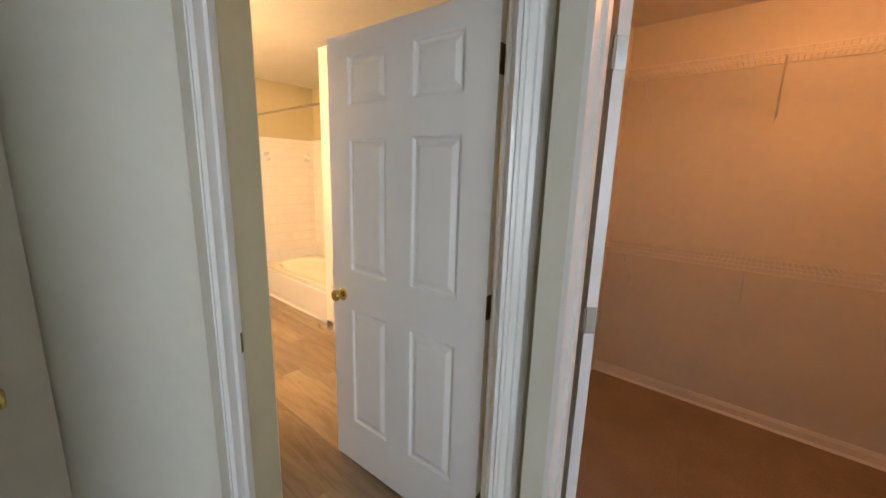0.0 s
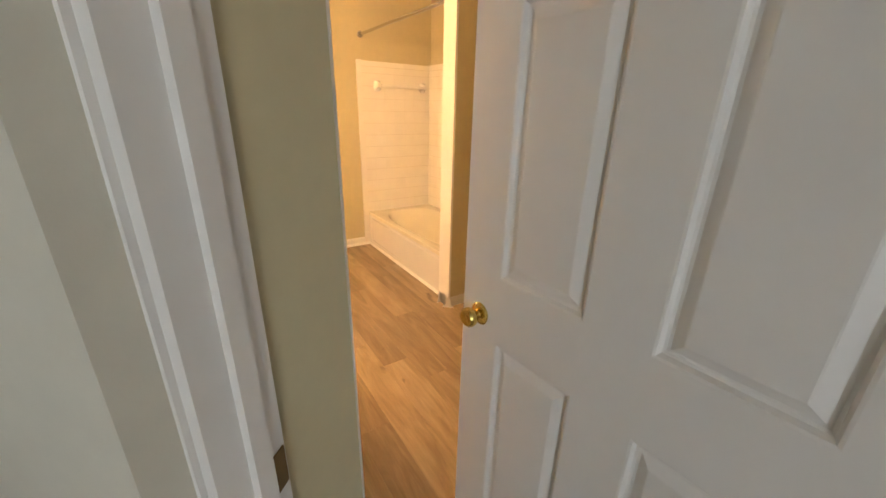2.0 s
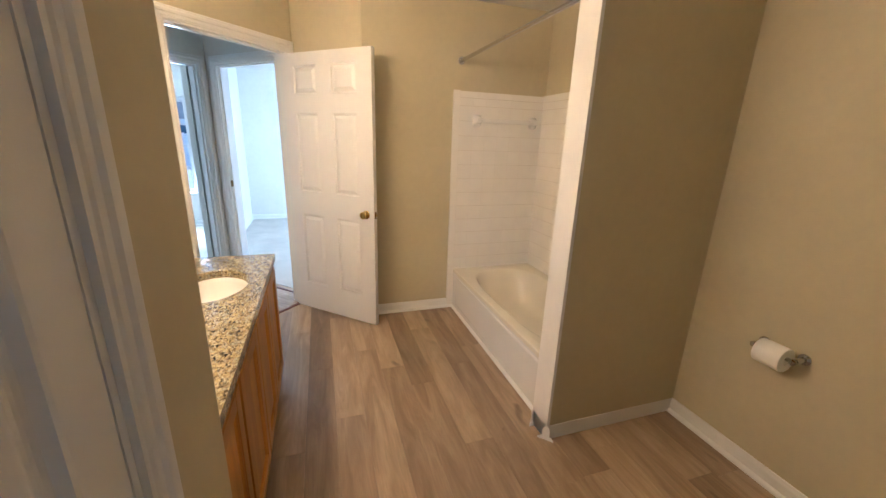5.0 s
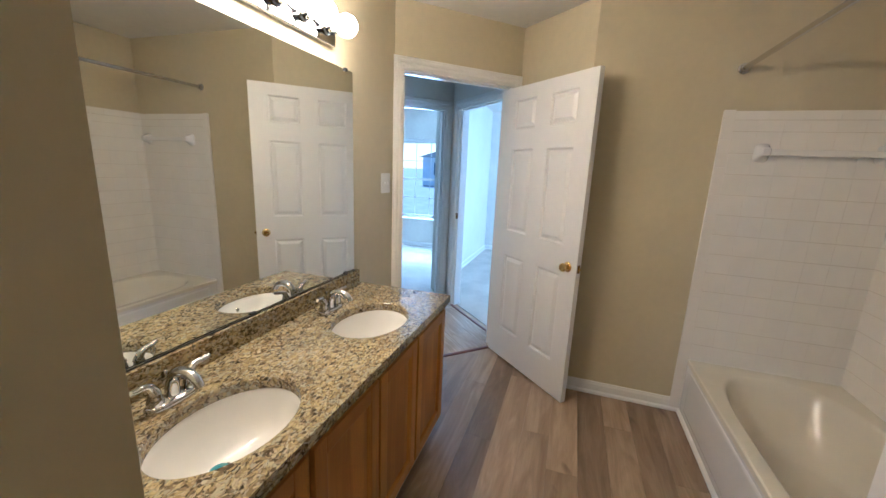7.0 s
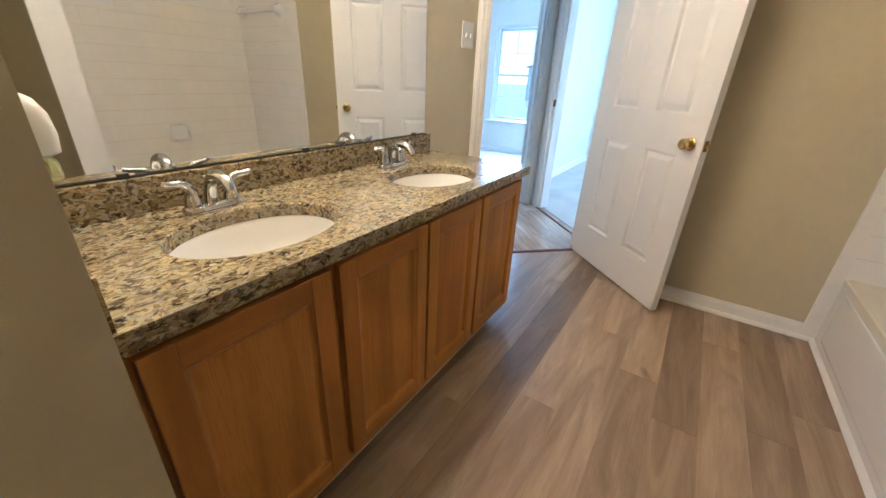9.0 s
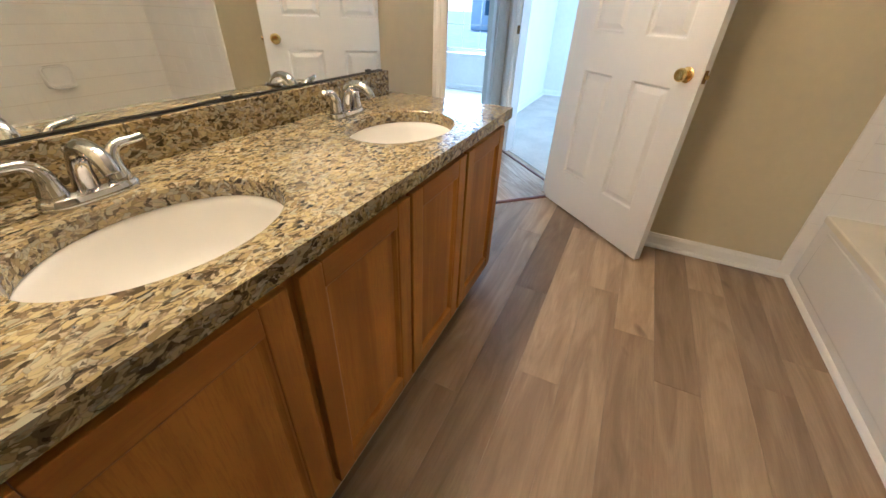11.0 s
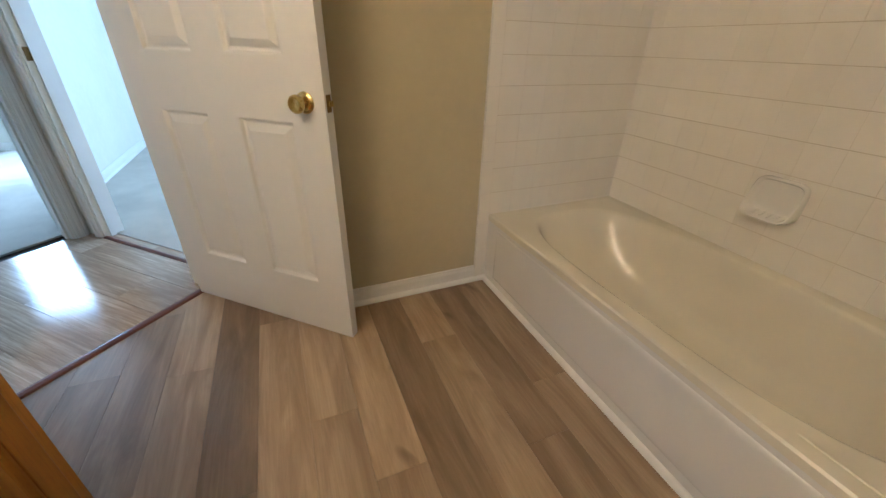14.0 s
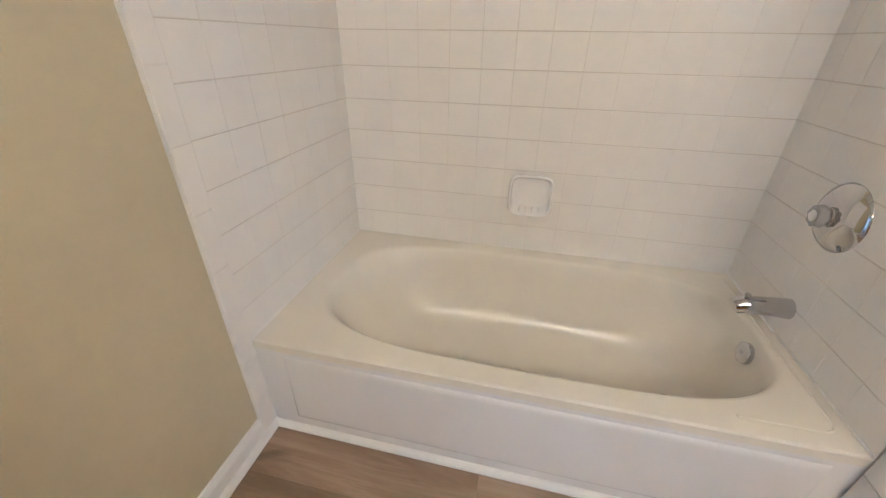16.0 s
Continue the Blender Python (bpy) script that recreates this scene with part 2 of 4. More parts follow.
CARPET = carpet_material("cream_carpet", (0.70, 0.65, 0.57))
TAN_CARPET = carpet_material("tan_carpet", (0.42, 0.33, 0.24))
FENCE = painted("white_fence_vinyl", (0.84, 0.85, 0.86), 0.5, 0.1, 0.06)
SIDING = painted("house_siding", (0.82, 0.84, 0.86), 0.7, 0.2, 0.08)
ROOFING = painted("roof_shingle", (0.45, 0.44, 0.43), 0.9, 0.6, 0.25)
DARKGLASS, _, _ = nodes_of("dark_window_glass", 0.06, 0, (0.10, 0.16, 0.22))
GRASS = painted("pale_concrete", (0.46, 0.46, 0.45), 0.9, 0.6, 0.2)
GLASS, _gt, _gb = nodes_of("clear_glass", 0.0, 0, (1, 1, 1))
_gb.inputs["Transmission Weight"].default_value = 1.0
_gb.inputs["IOR"].default_value = 1.02
GREEN_GLASS, _gt, _gb = nodes_of("scented_oil_glass", 0.08, 0, (0.72, 0.78, 0.42))
_gb.inputs["Transmission Weight"].default_value = 0.7
CLEAR, _gt, _gb = nodes_of("clear_acrylic", 0.06, 0, (0.66, 0.66, 0.65))
_gb.inputs["Transmission Weight"].default_value = 0.75


def lit(name, color, strength):
    m, nt, b = nodes_of(name, 0.3, 0, (0.9, 0.9, 0.9))
    b.inputs["Emission Color"].default_value = (*color, 1)
    b.inputs["Emission Strength"].default_value = strength
    return m


BULB_R = 0.047
BULB = lit("glowing_bulb", TUNGSTEN, BULB_W)
CLOSET_GLOW = lit("closet_lamp_glow", AMBER, CLOSET_W)


# ---- mesh helpers ----
def box(bm, x0, y0, z0, x1, y1, z1, m=None, bevel=0.0):
    vs = bmesh.ops.create_cube(bm, size=1)["verts"]
    t = Matrix.Translation(((x0 + x1) / 2, (y0 + y1) / 2, (z0 + z1) / 2)) @ Matrix.Diagonal((abs(x1 - x0), abs(y1 - y0), abs(z1 - z0), 1))
    bmesh.ops.transform(bm, matrix=(m @ t) if m else t, verts=vs)
    if bevel:
        edges = list({e for v in vs for e in v.link_edges})
        bmesh.ops.bevel(bm, geom=edges, offset=bevel, segments=2, affect="EDGES", profile=0.6)


def boxed(*a, **k):
    bm = bmesh.new()
    box(bm, *a, **k)
    return bm


def lathe(bm, profile, m=None, steps=28):
    """Turns (radius, height) pairs round z."""
    rings = []
    for r, h in profile:
        if r < 1e-6:
            rings.append([bm.verts.new((0, 0, h))])
        else:
            rings.append([bm.verts.new((r * math.cos(2 * math.pi * k / steps), r * math.sin(2 * math.pi * k / steps), h)) for k in range(steps)])
    for a, b in zip(rings, rings[1:]):
        for k in range(steps):
            j = (k + 1) % steps
            if len(a) == 1 and len(b) == 1:
                continue
            if len(a) == 1:
                bm.faces.new((a[0], b[j], b[k]))
            elif len(b) == 1:
                bm.faces.new((a[k], a[j], b[0]))
            else:
                bm.faces.new((a[k], a[j], b[j], b[k]))
    if m:
        bmesh.ops.transform(bm, matrix=m, verts=[v for r in rings for v in r])
    return bm


def tube(bm, points, radii, steps=14, flat=1.0):
    """A round bar along points, with a radius at each, capped."""
    pts = [Vector(p) for p in points]
    if isinstance(radii, (int, float)):
        radii = [radii] * len(pts)
    rings, up = [], None
    for i, p in enumerate(pts):
        d = (pts[min(i + 1, len(pts) - 1)] - pts[max(i - 1, 0)]).normalized()
        if up is None:
            up = d.orthogonal().normalized()
        up = (up - d * up.dot(d)).normalized()
        side = d.cross(up)
        rings.append([bm.verts.new(p + radii[i] * (math.cos(2 * math.pi * k / steps) * up * flat + math.sin(2 * math.pi * k / steps) * side)) for k in range(steps)])
    for a, b in zip(rings, rings[1:]):
        for k in range(steps):
            j = (k + 1) % steps
            bm.faces.new((a[k], a[j], b[j], b[k]))
    bm.faces.new(rings[0][::-1])
    bm.faces.new(rings[-1])
    return bm


def arc(p0, p1, p2, n=8):
    """A smooth bend from p0 to p2, drawn towards p1."""
    a, b, c = Vector(p0), Vector(p1), Vector(p2)
    return [(1 - t) ** 2 * a + 2 * t * (1 - t) * b + t * t * c for t in (k / n for k in range(n + 1))]


def mesh_of(name, bm, material, smooth=False):
    bmesh.ops.recalc_face_normals(bm, faces=bm.faces[:])
    me = bpy.data.meshes.new(name)
    bm.to_mesh(me)
    bm.free()
    me.materials.append(material)
    if smooth:
        me.polygons.foreach_set("use_smooth", [True] * len(me.polygons))
        me.set_sharp_from_angle(angle=radians(38))
    return me


def thing(name, label, category, at=(0, 0, 0), rz=0.0, group="", kind=""):
    ob = new(name)
    ob.matrix_world = pose(*at, 0, 0, rz)
    return tagged(ob, label, category, group, kind)


def part(name, bm, material, parent, label="", smooth=False):
    """One mesh under a thing or a part, in the parent's own space."""
    ob = new(name, mesh_of(name, bm, material, smooth))
    ob.parent = parent
    if label:
        tagged(ob, label)
    return ob


def solid(name, bm, material, label, category, kind="", smooth=False, group=""):
    return tagged(new(name, mesh_of(name, bm, material, smooth)), label, category, group, kind)


# ---- structure ----
H = 2.473
R2 = math.sqrt(0.5)


def along(p0, p1):
    d = Vector((p1[0] - p0[0], p1[1] - p0[1]))
    return Matrix.Translation((p0[0], p0[1], 0)) @ Matrix.Rotation(math.atan2(d.y, d.x), 4, "Z"), d.length


def wall(name, p0, p1, openings=(), thick=0.12, material=None, label="smooth beige painted wall"):
    """The face runs from p0 to p1 with the room on its left; openings are (s0, s1, z0, z1)."""
    m, length = along(p0, p1)
    bm = bmesh.new()
    s = 0.0
    for a, b, c, e in sorted(openings):
        if a > s:
            box(bm, s, -thick, 0, a, 0, H, m)
        if c > 0:
            box(bm, a, -thick, 0, b, 0, c, m)
        if e < H:
            box(bm, a, -thick, e, b, 0, H, m)
        s = b
    if s < length:
        box(bm, s, -thick, 0, length, 0, H, m)
    return solid(name, bm, material or WALL, label, "wall", "structure")


BASE_PROFILE = [(0, 0), (0.030, 0), (0.029, 0.008), (0.024, 0.015), (0.016, 0.019), (0.013, 0.020), (0.013, 0.060), (0.011, 0.066), (0.008, 0.072), (0.0065, 0.080), (0, 0.082)]


def extruded(bm, profile, p0, p1, cut0=0.0, cut1=0.0):
    """A moulding along p0 to p1, standing out to the left; the cuts lengthen it with its depth, for mitres."""
    m, length = along(p0, p1)
    a = [bm.verts.new(m @ Vector((0 - cut0 * d, d, z))) for d, z in profile]
    b = [bm.verts.new(m @ Vector((length + cut1 * d, d, z))) for d, z in profile]
    for k in range(len(profile)):
        j = (k + 1) % len(profile)
        bm.faces.new((a[k], b[k], b[j], a[j]))
    bm.faces.new(a)
    bm.faces.new(b[::-1])


def baseboard(p0, p1, cut0=0.0, cut1=0.0):
    bm = bmesh.new()
    extruded(bm, BASE_PROFILE, p0, p1, cut0, cut1)
    return solid("baseboard", bm, TRIM, "white painted baseboard with quarter round shoe", "baseboard", "structure")


CASING = [(0.0, 0.0), (0.0, 0.009), (0.008, 0.010), (0.012, 0.013), (0.028, 0.012), (0.033, 0.017), (0.046, 0.018), (0.052, 0.013), (0.062, 0.013), (0.068, 0.008), (0.070, 0.0)]


def casing(m, s0, s1, top, y_sign, name="trim", wide=1.0):
    """Three moulded boards round an opening, mitred, on the wall's face at y = 0 of m (y_sign: the side they stand out to)."""
    bm = bmesh.new()
    w = CASING[-1][0] * wide
    corners = [((s0, 0), (s0 - w, 0)), ((s0, top), (s0 - w, top + w)), ((s1, top), (s1 + w, top + w)), ((s1, 0), (s1 + w, 0))]
    rows = []
    for (ix, iz), (ox, oz) in corners:
        rows.append([bm.verts.new(m @ Vector((ix + (ox - ix) * d * wide / w, y_sign * h, iz + (oz - iz) * d * wide / w))) for d, h in CASING])
    for a, b in zip(rows, rows[1:]):
        for k in range(len(CASING)):
            j = (k + 1) % len(CASING)
            bm.faces.new((a[k], a[j], b[j], b[k]))
    bm.faces.new(rows[0])
    bm.faces.new(rows[-1][::-1])
    return solid(name, bm, TRIM, "white moulded door casing", "trim", "structure")


def jamb(m, s0, s1, top, y0, y1, stop=None):
    """The lining of an opening, with a door stop at stop (y0, y1)."""
    bm = bmesh.new()
    t = 0.018
    box(bm, s0, y0, 0, s0 + t, y1, top, m)
    box(bm, s1 - t, y0, 0, s1, y1, top, m)
    box(bm, s0 + t, y0, top - t, s1 - t, y1, top, m)
    if stop:
        a, b = stop
        box(bm, s0 + t, a, 0, s0 + t + 0.011, b, top - t, m)
        box(bm, s1 - t - 0.011, a, 0, s1 - t, b, top - t, m)
        box(bm, s0 + t + 0.011, a, top - t - 0.011, s1 - t - 0.011, b, top - t, m)
    return solid("trim", bm, TRIM, "white painted door jamb with stop", "trim", "structure")


# plan of the bathroom: the room lies to the left of each wall
N1, N2, N3 = (-1.93, -0.27), (-1.24, 0.42), (-0.755, 0.0)
N4, N5 = (0.775, 0.0), (0.775, -3.55)
S1, S2 = (-0.34, -3.55), (-0.76, -3.97)
EL, EE, WW, WB = (-1.472, -3.258), (-1.30, -3.13), (-1.30, -2.283), (-1.911, -2.283)
wall("wall_west", N1, WB)
wall("wall_return", WB, (WW[0] - 0.05, WW[1]), thick=0.10)
wall("wall_linen", WW, EE, [(0.29, 0.767, 0, 2.05)], thick=0.10)
wall("wall_entry_side", EE, EL, thick=0.10)
ENTRY_M, ENTRY_L = along(EL, S2)
wall("wall_entry", EL, S2, [(0.0, 0.888, 0, 2.062)])
wall("wall_south_return", S2, S1)
wall("wall_south", S1, N5)
wall("wall_east", N5, N4)
wall("wall_north", N4, N3)
wall("wall_north_return", N3, N2, thick=0.10)
HALL_M, HALL_L = along(N2, N1)
wall("wall_hall_door", N2, N1, [(0.055, 0.925, 0, 2.085)])
solid("wall_partition", boxed(-0.058, -1.663, 0, 0.775, -1.533, H), WALL, "beige partition wall between tub and alcove", "wall", "structure")
solid("trim", boxed(-0.061, -1.666, 0, -0.045, -1.530, H), TRIM, "white painted end board of the partition", "trim", "structure")
solid("ceiling", boxed(-7, -9, H, 2.5, 5.2, H + 0.12), CEIL, "flat off-white painted ceiling", "ceiling", "structure")

# the bedroom in front of the entry, its closet, the hall and two rooms beyond
GREY = "smooth grey-beige painted wall"
Q0 = (EL[0] - 0.12 * R2, EL[1] - 0.12 * R2)
QA = (Q0[0] - 0.50 * R2, Q0[1] + 0.50 * R2)
QB = (Q0[0] + 1.035 * R2, Q0[1] - 1.035 * R2)
wall("wall_bedroom_left", QA, Q0, thick=0.06, material=BEDROOM, label=GREY)
wall("wall_bedroom_north", (-5.5, QA[1]), QA, thick=0.10, material=BEDROOM, label=GREY)
wall("wall_closet_front", QB, (QB[0], -8.0), [(0.075, 0.86, 0, 2.062)], thick=0.11, material=BEDROOM, label=GREY)
# the opening is added for the bedroom's unseen window
wall("wall_bedroom_south", (QB[0], -8.0), (-5.5, -8.0), [(1.8, 3.6, 0.75, 2.15)], material=BEDROOM, label=GREY)
wall("wall_bedroom_west", (-5.5, QA[1]), (-5.5, -8.0), material=BEDROOM, label=GREY)
CX = QB[0] + 0.11
wall("wall_closet_back", (0.965, -6.2), (0.965, -3.70), material=ROOM, label=GREY)
wall("wall_closet_north", (0.965, -3.70), (-0.32, -3.70), thick=0.06, material=ROOM, label=GREY)
wall("wall_closet_south", (CX, -6.2), (0.965, -6.2), material=ROOM, label=GREY)
CC, HL = (-2.035, 1.285), (-1.29, 0.54)
wall("wall_room_b", HL, CC, [(0.13, 0.93, 0, 2.06)], thick=0.11, material=ROOM, label=GREY)
AE = (CC[0] - 3.0 * R2, CC[1] - 3.0 * R2)
wall("wall_room_a", CC, AE, [(0.075, 0.845, 0, 2.06)], thick=0.11, material=ROOM, label=GREY)
HE = (AE[0] + 1.08 * R2, AE[1] - 1.08 * R2)
wall("wall_hall_end", AE, HE, material=ROOM, label=GREY)
wall("wall_hall_back", HE, (-2.015, -0.185), thick=0.06, material=ROOM, label=GREY)
wall("wall_divider_a", (-2.14, 1.36), (-2.33, 1.75), thick=0.04, material=ROOM, label=GREY)
wall("wall_window_a", (-2.33, 3.90), (-5.6, 3.90), [(0.61, 1.62, 0.53, 1.965)], thick=0.16, material=ROOM, label=GREY)
wall("wall_west_a", (-5.6, 3.90), (-5.6, -3.0), material=ROOM, label=GREY)
wall("wall_divider_b", (-2.28, 4.30), (-2.28, 1.60), thick=0.05, material=ROOM, label=GREY)
wall("wall_north_b", (0.95, 4.30), (-2.28, 4.30), material=ROOM, label=GREY)
# the opening is added for room b's unseen window
wall("wall_east_b", (0.95, 0.12), (0.95, 4.30), [(1.8, 3.1, 0.7, 2.05)], material=ROOM, label=GREY)

# floors
solid("floor_subfloor", boxed(-7, -9, -0.14, 2.5, 5.2, -0.012), SEAM, "dark subfloor under the planks", "floor", "structure")


def flat(name, pts, z, material, label):
    bm = bmesh.new()
    a = [bm.verts.new((x, y, z)) for x, y in pts]
    b = [bm.verts.new((x, y, z - 0.012)) for x, y in pts]
    bm.faces.new(a)
    for k in range(len(a)):
        j = (k + 1) % len(a)
        bm.faces.new((a[k], b[k], b[j], a[j]))
    return solid(name, bm, material, label, "floor", "structure")


flat("floor_carpet_bedroom", [(-5.5, -8), (CX, -8), (CX, QB[1]), (-0.77, -4.02), (-1.49, -3.32), QA, (-5.5, QA[1])], 0.006, TAN_CARPET, "tan cut-pile carpet")
flat("floor_carpet_closet", [(CX, -6.2), (0.965, -6.2), (0.965, -3.70), (-0.32, -3.70), (CX, QB[1] + 0.06)], 0.007, TAN_CARPET, "tan cut-pile closet carpet")
flat("floor_carpet_a", [(-2.13, 1.36), (-2.33, 1.75), (-2.33, 3.9), (-5.6, 3.9), (-5.6, -2.18)], 0.006, CARPET, "cream cut-pile carpet")
flat("floor_carpet_b", [(-1.26, 0.60), (0.95, 0.12), (0.95, 4.3), (-2.28, 4.3), (-2.28, 1.51), (-2.04, 1.38)], 0.006, CARPET, "cream cut-pile carpet")

baseboard(N4, N3, 0, 0.4)
baseboard((-0.061, -1.666), (0.775, -1.666), 1.0, 0)
baseboard((-0.061, -1.530), (-0.061, -1.666), 1.0, 1.0)
baseboard((0.0, -1.530), (-0.061, -1.530), 0, 1.0)
baseboard(N5, (0.775, -1.666))
baseboard(WW, (-1.30, -2.506), 0.6, 0)
baseboard((0.965, -6.2), (0.965, -3.70))
baseboard((-2.33, 3.90), (-5.6, 3.90))
baseboard((-2.28, 4.30), (-2.28, 1.60))
baseboard((0.95, 4.30), (-2.28, 4.30))
baseboard((-2.33, 1.75), (-2.33, 3.90))
baseboard((-1.93, -0.345), (-1.93, -0.70))
baseboard((QA[0], QA[1]), (Q0[0] - 0.082 * R2, Q0[1] + 0.082 * R2))

# frames of the openings
jamb(ENTRY_M, 0.0, 0.888, 2.062, -0.12, 0.0, (-0.07, -0.038))
casing(ENTRY_M @ Matrix.Translation((0, -0.12, 0)), 0.004, 0.884, 2.058, -1, wide=1.28)
jamb(HALL_M, 0.055, 0.925, 2.085, -0.12, 0.0, (-0.075, -0.04))
casing(HALL_M, 0.060, 0.920, 2.080, 1)
LIN_M, _ = along(WW, EE)
jamb(LIN_M, 0.29, 0.767, 2.05, -0.10, 0.0, (-0.06, -0.042))
casing(LIN_M, 0.295, 0.762, 2.045, 1)
CLO_M, _ = along(QB, (QB[0], -8.0))
jamb(CLO_M, 0.075, 0.86, 2.062, -0.11, 0.0, (-0.055, -0.025))
casing(CLO_M, 0.080, 0.855, 2.058, 1)
RB_M, _ = along(HL, CC)
jamb(RB_M, 0.13, 0.93, 2.06, -0.11, 0.0, (-0.06, -0.03))
casing(RB_M, 0.135, 0.925, 2.055, 1)
RA_M, _ = along(CC, AE)
jamb(RA_M, 0.075, 0.845, 2.06, -0.11, 0.0, (-0.06, -0.03))
casing(RA_M, 0.08, 0.84, 2.055, 1)


def threshold(m, s0, s1, y0, y1, label):
    bm = bmesh.new()
    prof = [(y0, 0.0), (y0 + 0.006, 0.007), ((y0 + y1) / 2, 0.010), (y1 - 0.006, 0.007), (y1, 0.0)]
    a = [bm.verts.new(m @ Vector((s0, y, z))) for y, z in prof]
    b = [bm.verts.new(m @ Vector((s1, y, z))) for y, z in prof]
    for k in range(len(prof) - 1):
        bm.faces.new((a[k], b[k], b[k + 1], a[k + 1]))
    bm.faces.new(a)
    bm.faces.new(b[::-1])
    return solid("trim", bm, STRIP, label, "threshold", "structure")


threshold(HALL_M, 0.073, 0.907, -0.045, -0.005, "dark red wooden threshold strip")
threshold(RB_M, 0.148, 0.912, -0.02, 0.012, "dark red wooden carpet strip")
threshold(ENTRY_M, 0.018, 0.870, -0.055, -0.02, "dark red wooden threshold strip")


# ---- doors ----
S_FRACS = (0.146, 0.418, 0.574, 0.848)
Z_ROWS = ((0.232, 0.834), (1.018, 1.612), (1.745, 1.945))


def door_leaf(width, height=2.03, thick=0.035):
    """A six-panel moulded leaf from its hinge edge along x, its faces at y = +-thick / 2."""
    bm = bmesh.new()
    xs = [0, width * S_FRACS[0], width * S_FRACS[1], width * S_FRACS[2], width * S_FRACS[3], width]
    zs = [0, *[z for r in Z_ROWS for z in r], height]
    rings = ((0.0, 0.0), (0.005, 0.0015), (0.010, 0.0112), (0.015, 0.0132), (0.021, 0.0124), (0.041, 0.0016), (0.044, 0.0008))
    for side in (1, -1):
        grid = {}

        def at(x, z, depth=0.0):
            key = (round(x, 4), round(z, 4), depth)
            if key not in grid:
                grid[key] = bm.verts.new((x, side * (thick / 2 - depth), z))
            return grid[key]

        for i in range(5):
            for j in range(7):
                x0, x1, z0, z1 = xs[i], xs[i + 1], zs[j], zs[j + 1]
                if i in (1, 3) and j in (1, 3, 5):
                    loops = [[at(x0 + o, z0 + o, d), at(x1 - o, z0 + o, d), at(x1 - o, z1 - o, d), at(x0 + o, z1 - o, d)] for o, d in rings]
                    for a, b in zip(loops, loops[1:]):
                        for k in range(4):
                            n = (k + 1) % 4
                            bm.faces.new((a[k], a[n], b[n], b[k]))
                    bm.faces.new(loops[-1])
                else:
                    bm.faces.new((at(x0, z0), at(x1, z0), at(x1, z1), at(x0, z1)))
    h = thick / 2
    for x in (0, width):
        bm.faces.new([bm.verts.new(p) for p in ((x, -h, 0), (x, h, 0), (x, h, height), (x, -h, height))])
    for z in (0, height):
        bm.faces.new([bm.verts.new(p) for p in ((0, -h, z), (0, h, z), (width, h, z), (width, -h, z))])
    bmesh.ops.remove_doubles(bm, verts=bm.verts[:], dist=0.0002)
    return bm


KNOB = [(0, 0), (0.031, 0), (0.032, 0.003), (0.029, 0.006), (0.020, 0.009), (0.0125, 0.010), (0.011, 0.017), (0.0125, 0.022),
        (0.0205, 0.026), (0.0255, 0.032), (0.0270, 0.039), (0.0262, 0.046), (0.0215, 0.0515), (0.018, 0.0520), (0.011, 0.0500), (0, 0.0495)]


def panel_door(name, label, hinge, azimuth, width, knobs=(1, -1), latch=True, hinge_side=1, z=0.012, hinge_metal=None):
    """A six-panel door that hangs at hinge and points to the compass azimuth (0: +y, 90: +x)."""
    d = thing(name, label, "door", (hinge[0], hinge[1], z), 90 - azimuth, kind="structure")
    part("leaf", door_leaf(width), DOORP, d)
    for s in knobs:
        bm = lathe(bmesh.new(), KNOB, pose(width - 0.07, s * 0.0175, 0.895, -90 * s, 0, 0))
        part("knob", bm, BRASS, d, "round polished brass door knob", True)
    if latch:
        bm = boxed(width, -0.0105, 0.870, width + 0.0015, 0.0105, 0.920)
        bolt = boxed(width + 0.0015, -0.006, 0.887, width + 0.013, 0.006, 0.903, bevel=0.002)
        plate = part("latch", bm, OLDBRASS, d, "tarnished brass latch plate")
        part("bolt", bolt, BRASS, plate, "bright brass latch bolt")
    for hz in (0.20, 1.02, 1.83):
        bm = bmesh.new()
        tube(bm, [(-0.004, hinge_side * 0.022, hz - 0.045), (-0.004, hinge_side * 0.022, hz + 0.045)], 0.0065, 10)
        box(bm, -0.0022, -0.015, hz - 0.045, 0.0, 0.016, hz + 0.045)
        part("hinge", bm, hinge_metal or OLDBRASS, d, "tarnished brass butt hinge")
    return d


panel_door("door_1", "half-open white six-panel entry door with brass knobs", (-0.862, -3.862), -3, 0.865, hinge_side=-1)
panel_door("door_2", "open white six-panel door against the far wall", (-1.318, 0.352), 133.7, 0.840, hinge_side=1, hinge_metal=STEEL)
panel_door("door_3", "closed white six-panel linen closet door with brass knob", (-1.318, -3.030), 0, 0.436, knobs=(-1,), latch=False, hinge_side=-1)
panel_door("door_4", "open white six-panel closet door", (CX - 0.005, QB[1] - 0.095), 54, 0.74, knobs=(1, -1), hinge_side=1, hinge_metal=STEEL)
panel_door("door_5", "open white six-panel bedroom door", (-2.060, -3.91), 0, 0.80, knobs=(-1,), latch=False)

bm = boxed(0.0172, -0.036, 0.875, 0.0205, -0.004, 0.945, ENTRY_M)
solid("strike_plate", bm, OLDBRASS, "tarnished brass strike plate on the door jamb", "strike plate")
bm = boxed(0.906, -0.034, 0.955, 0.9125, -0.008, 1.015, RB_M)
solid("strike_plate", bm, OLDBRASS, "tarnished brass strike plate on the hall jamb", "strike plate")


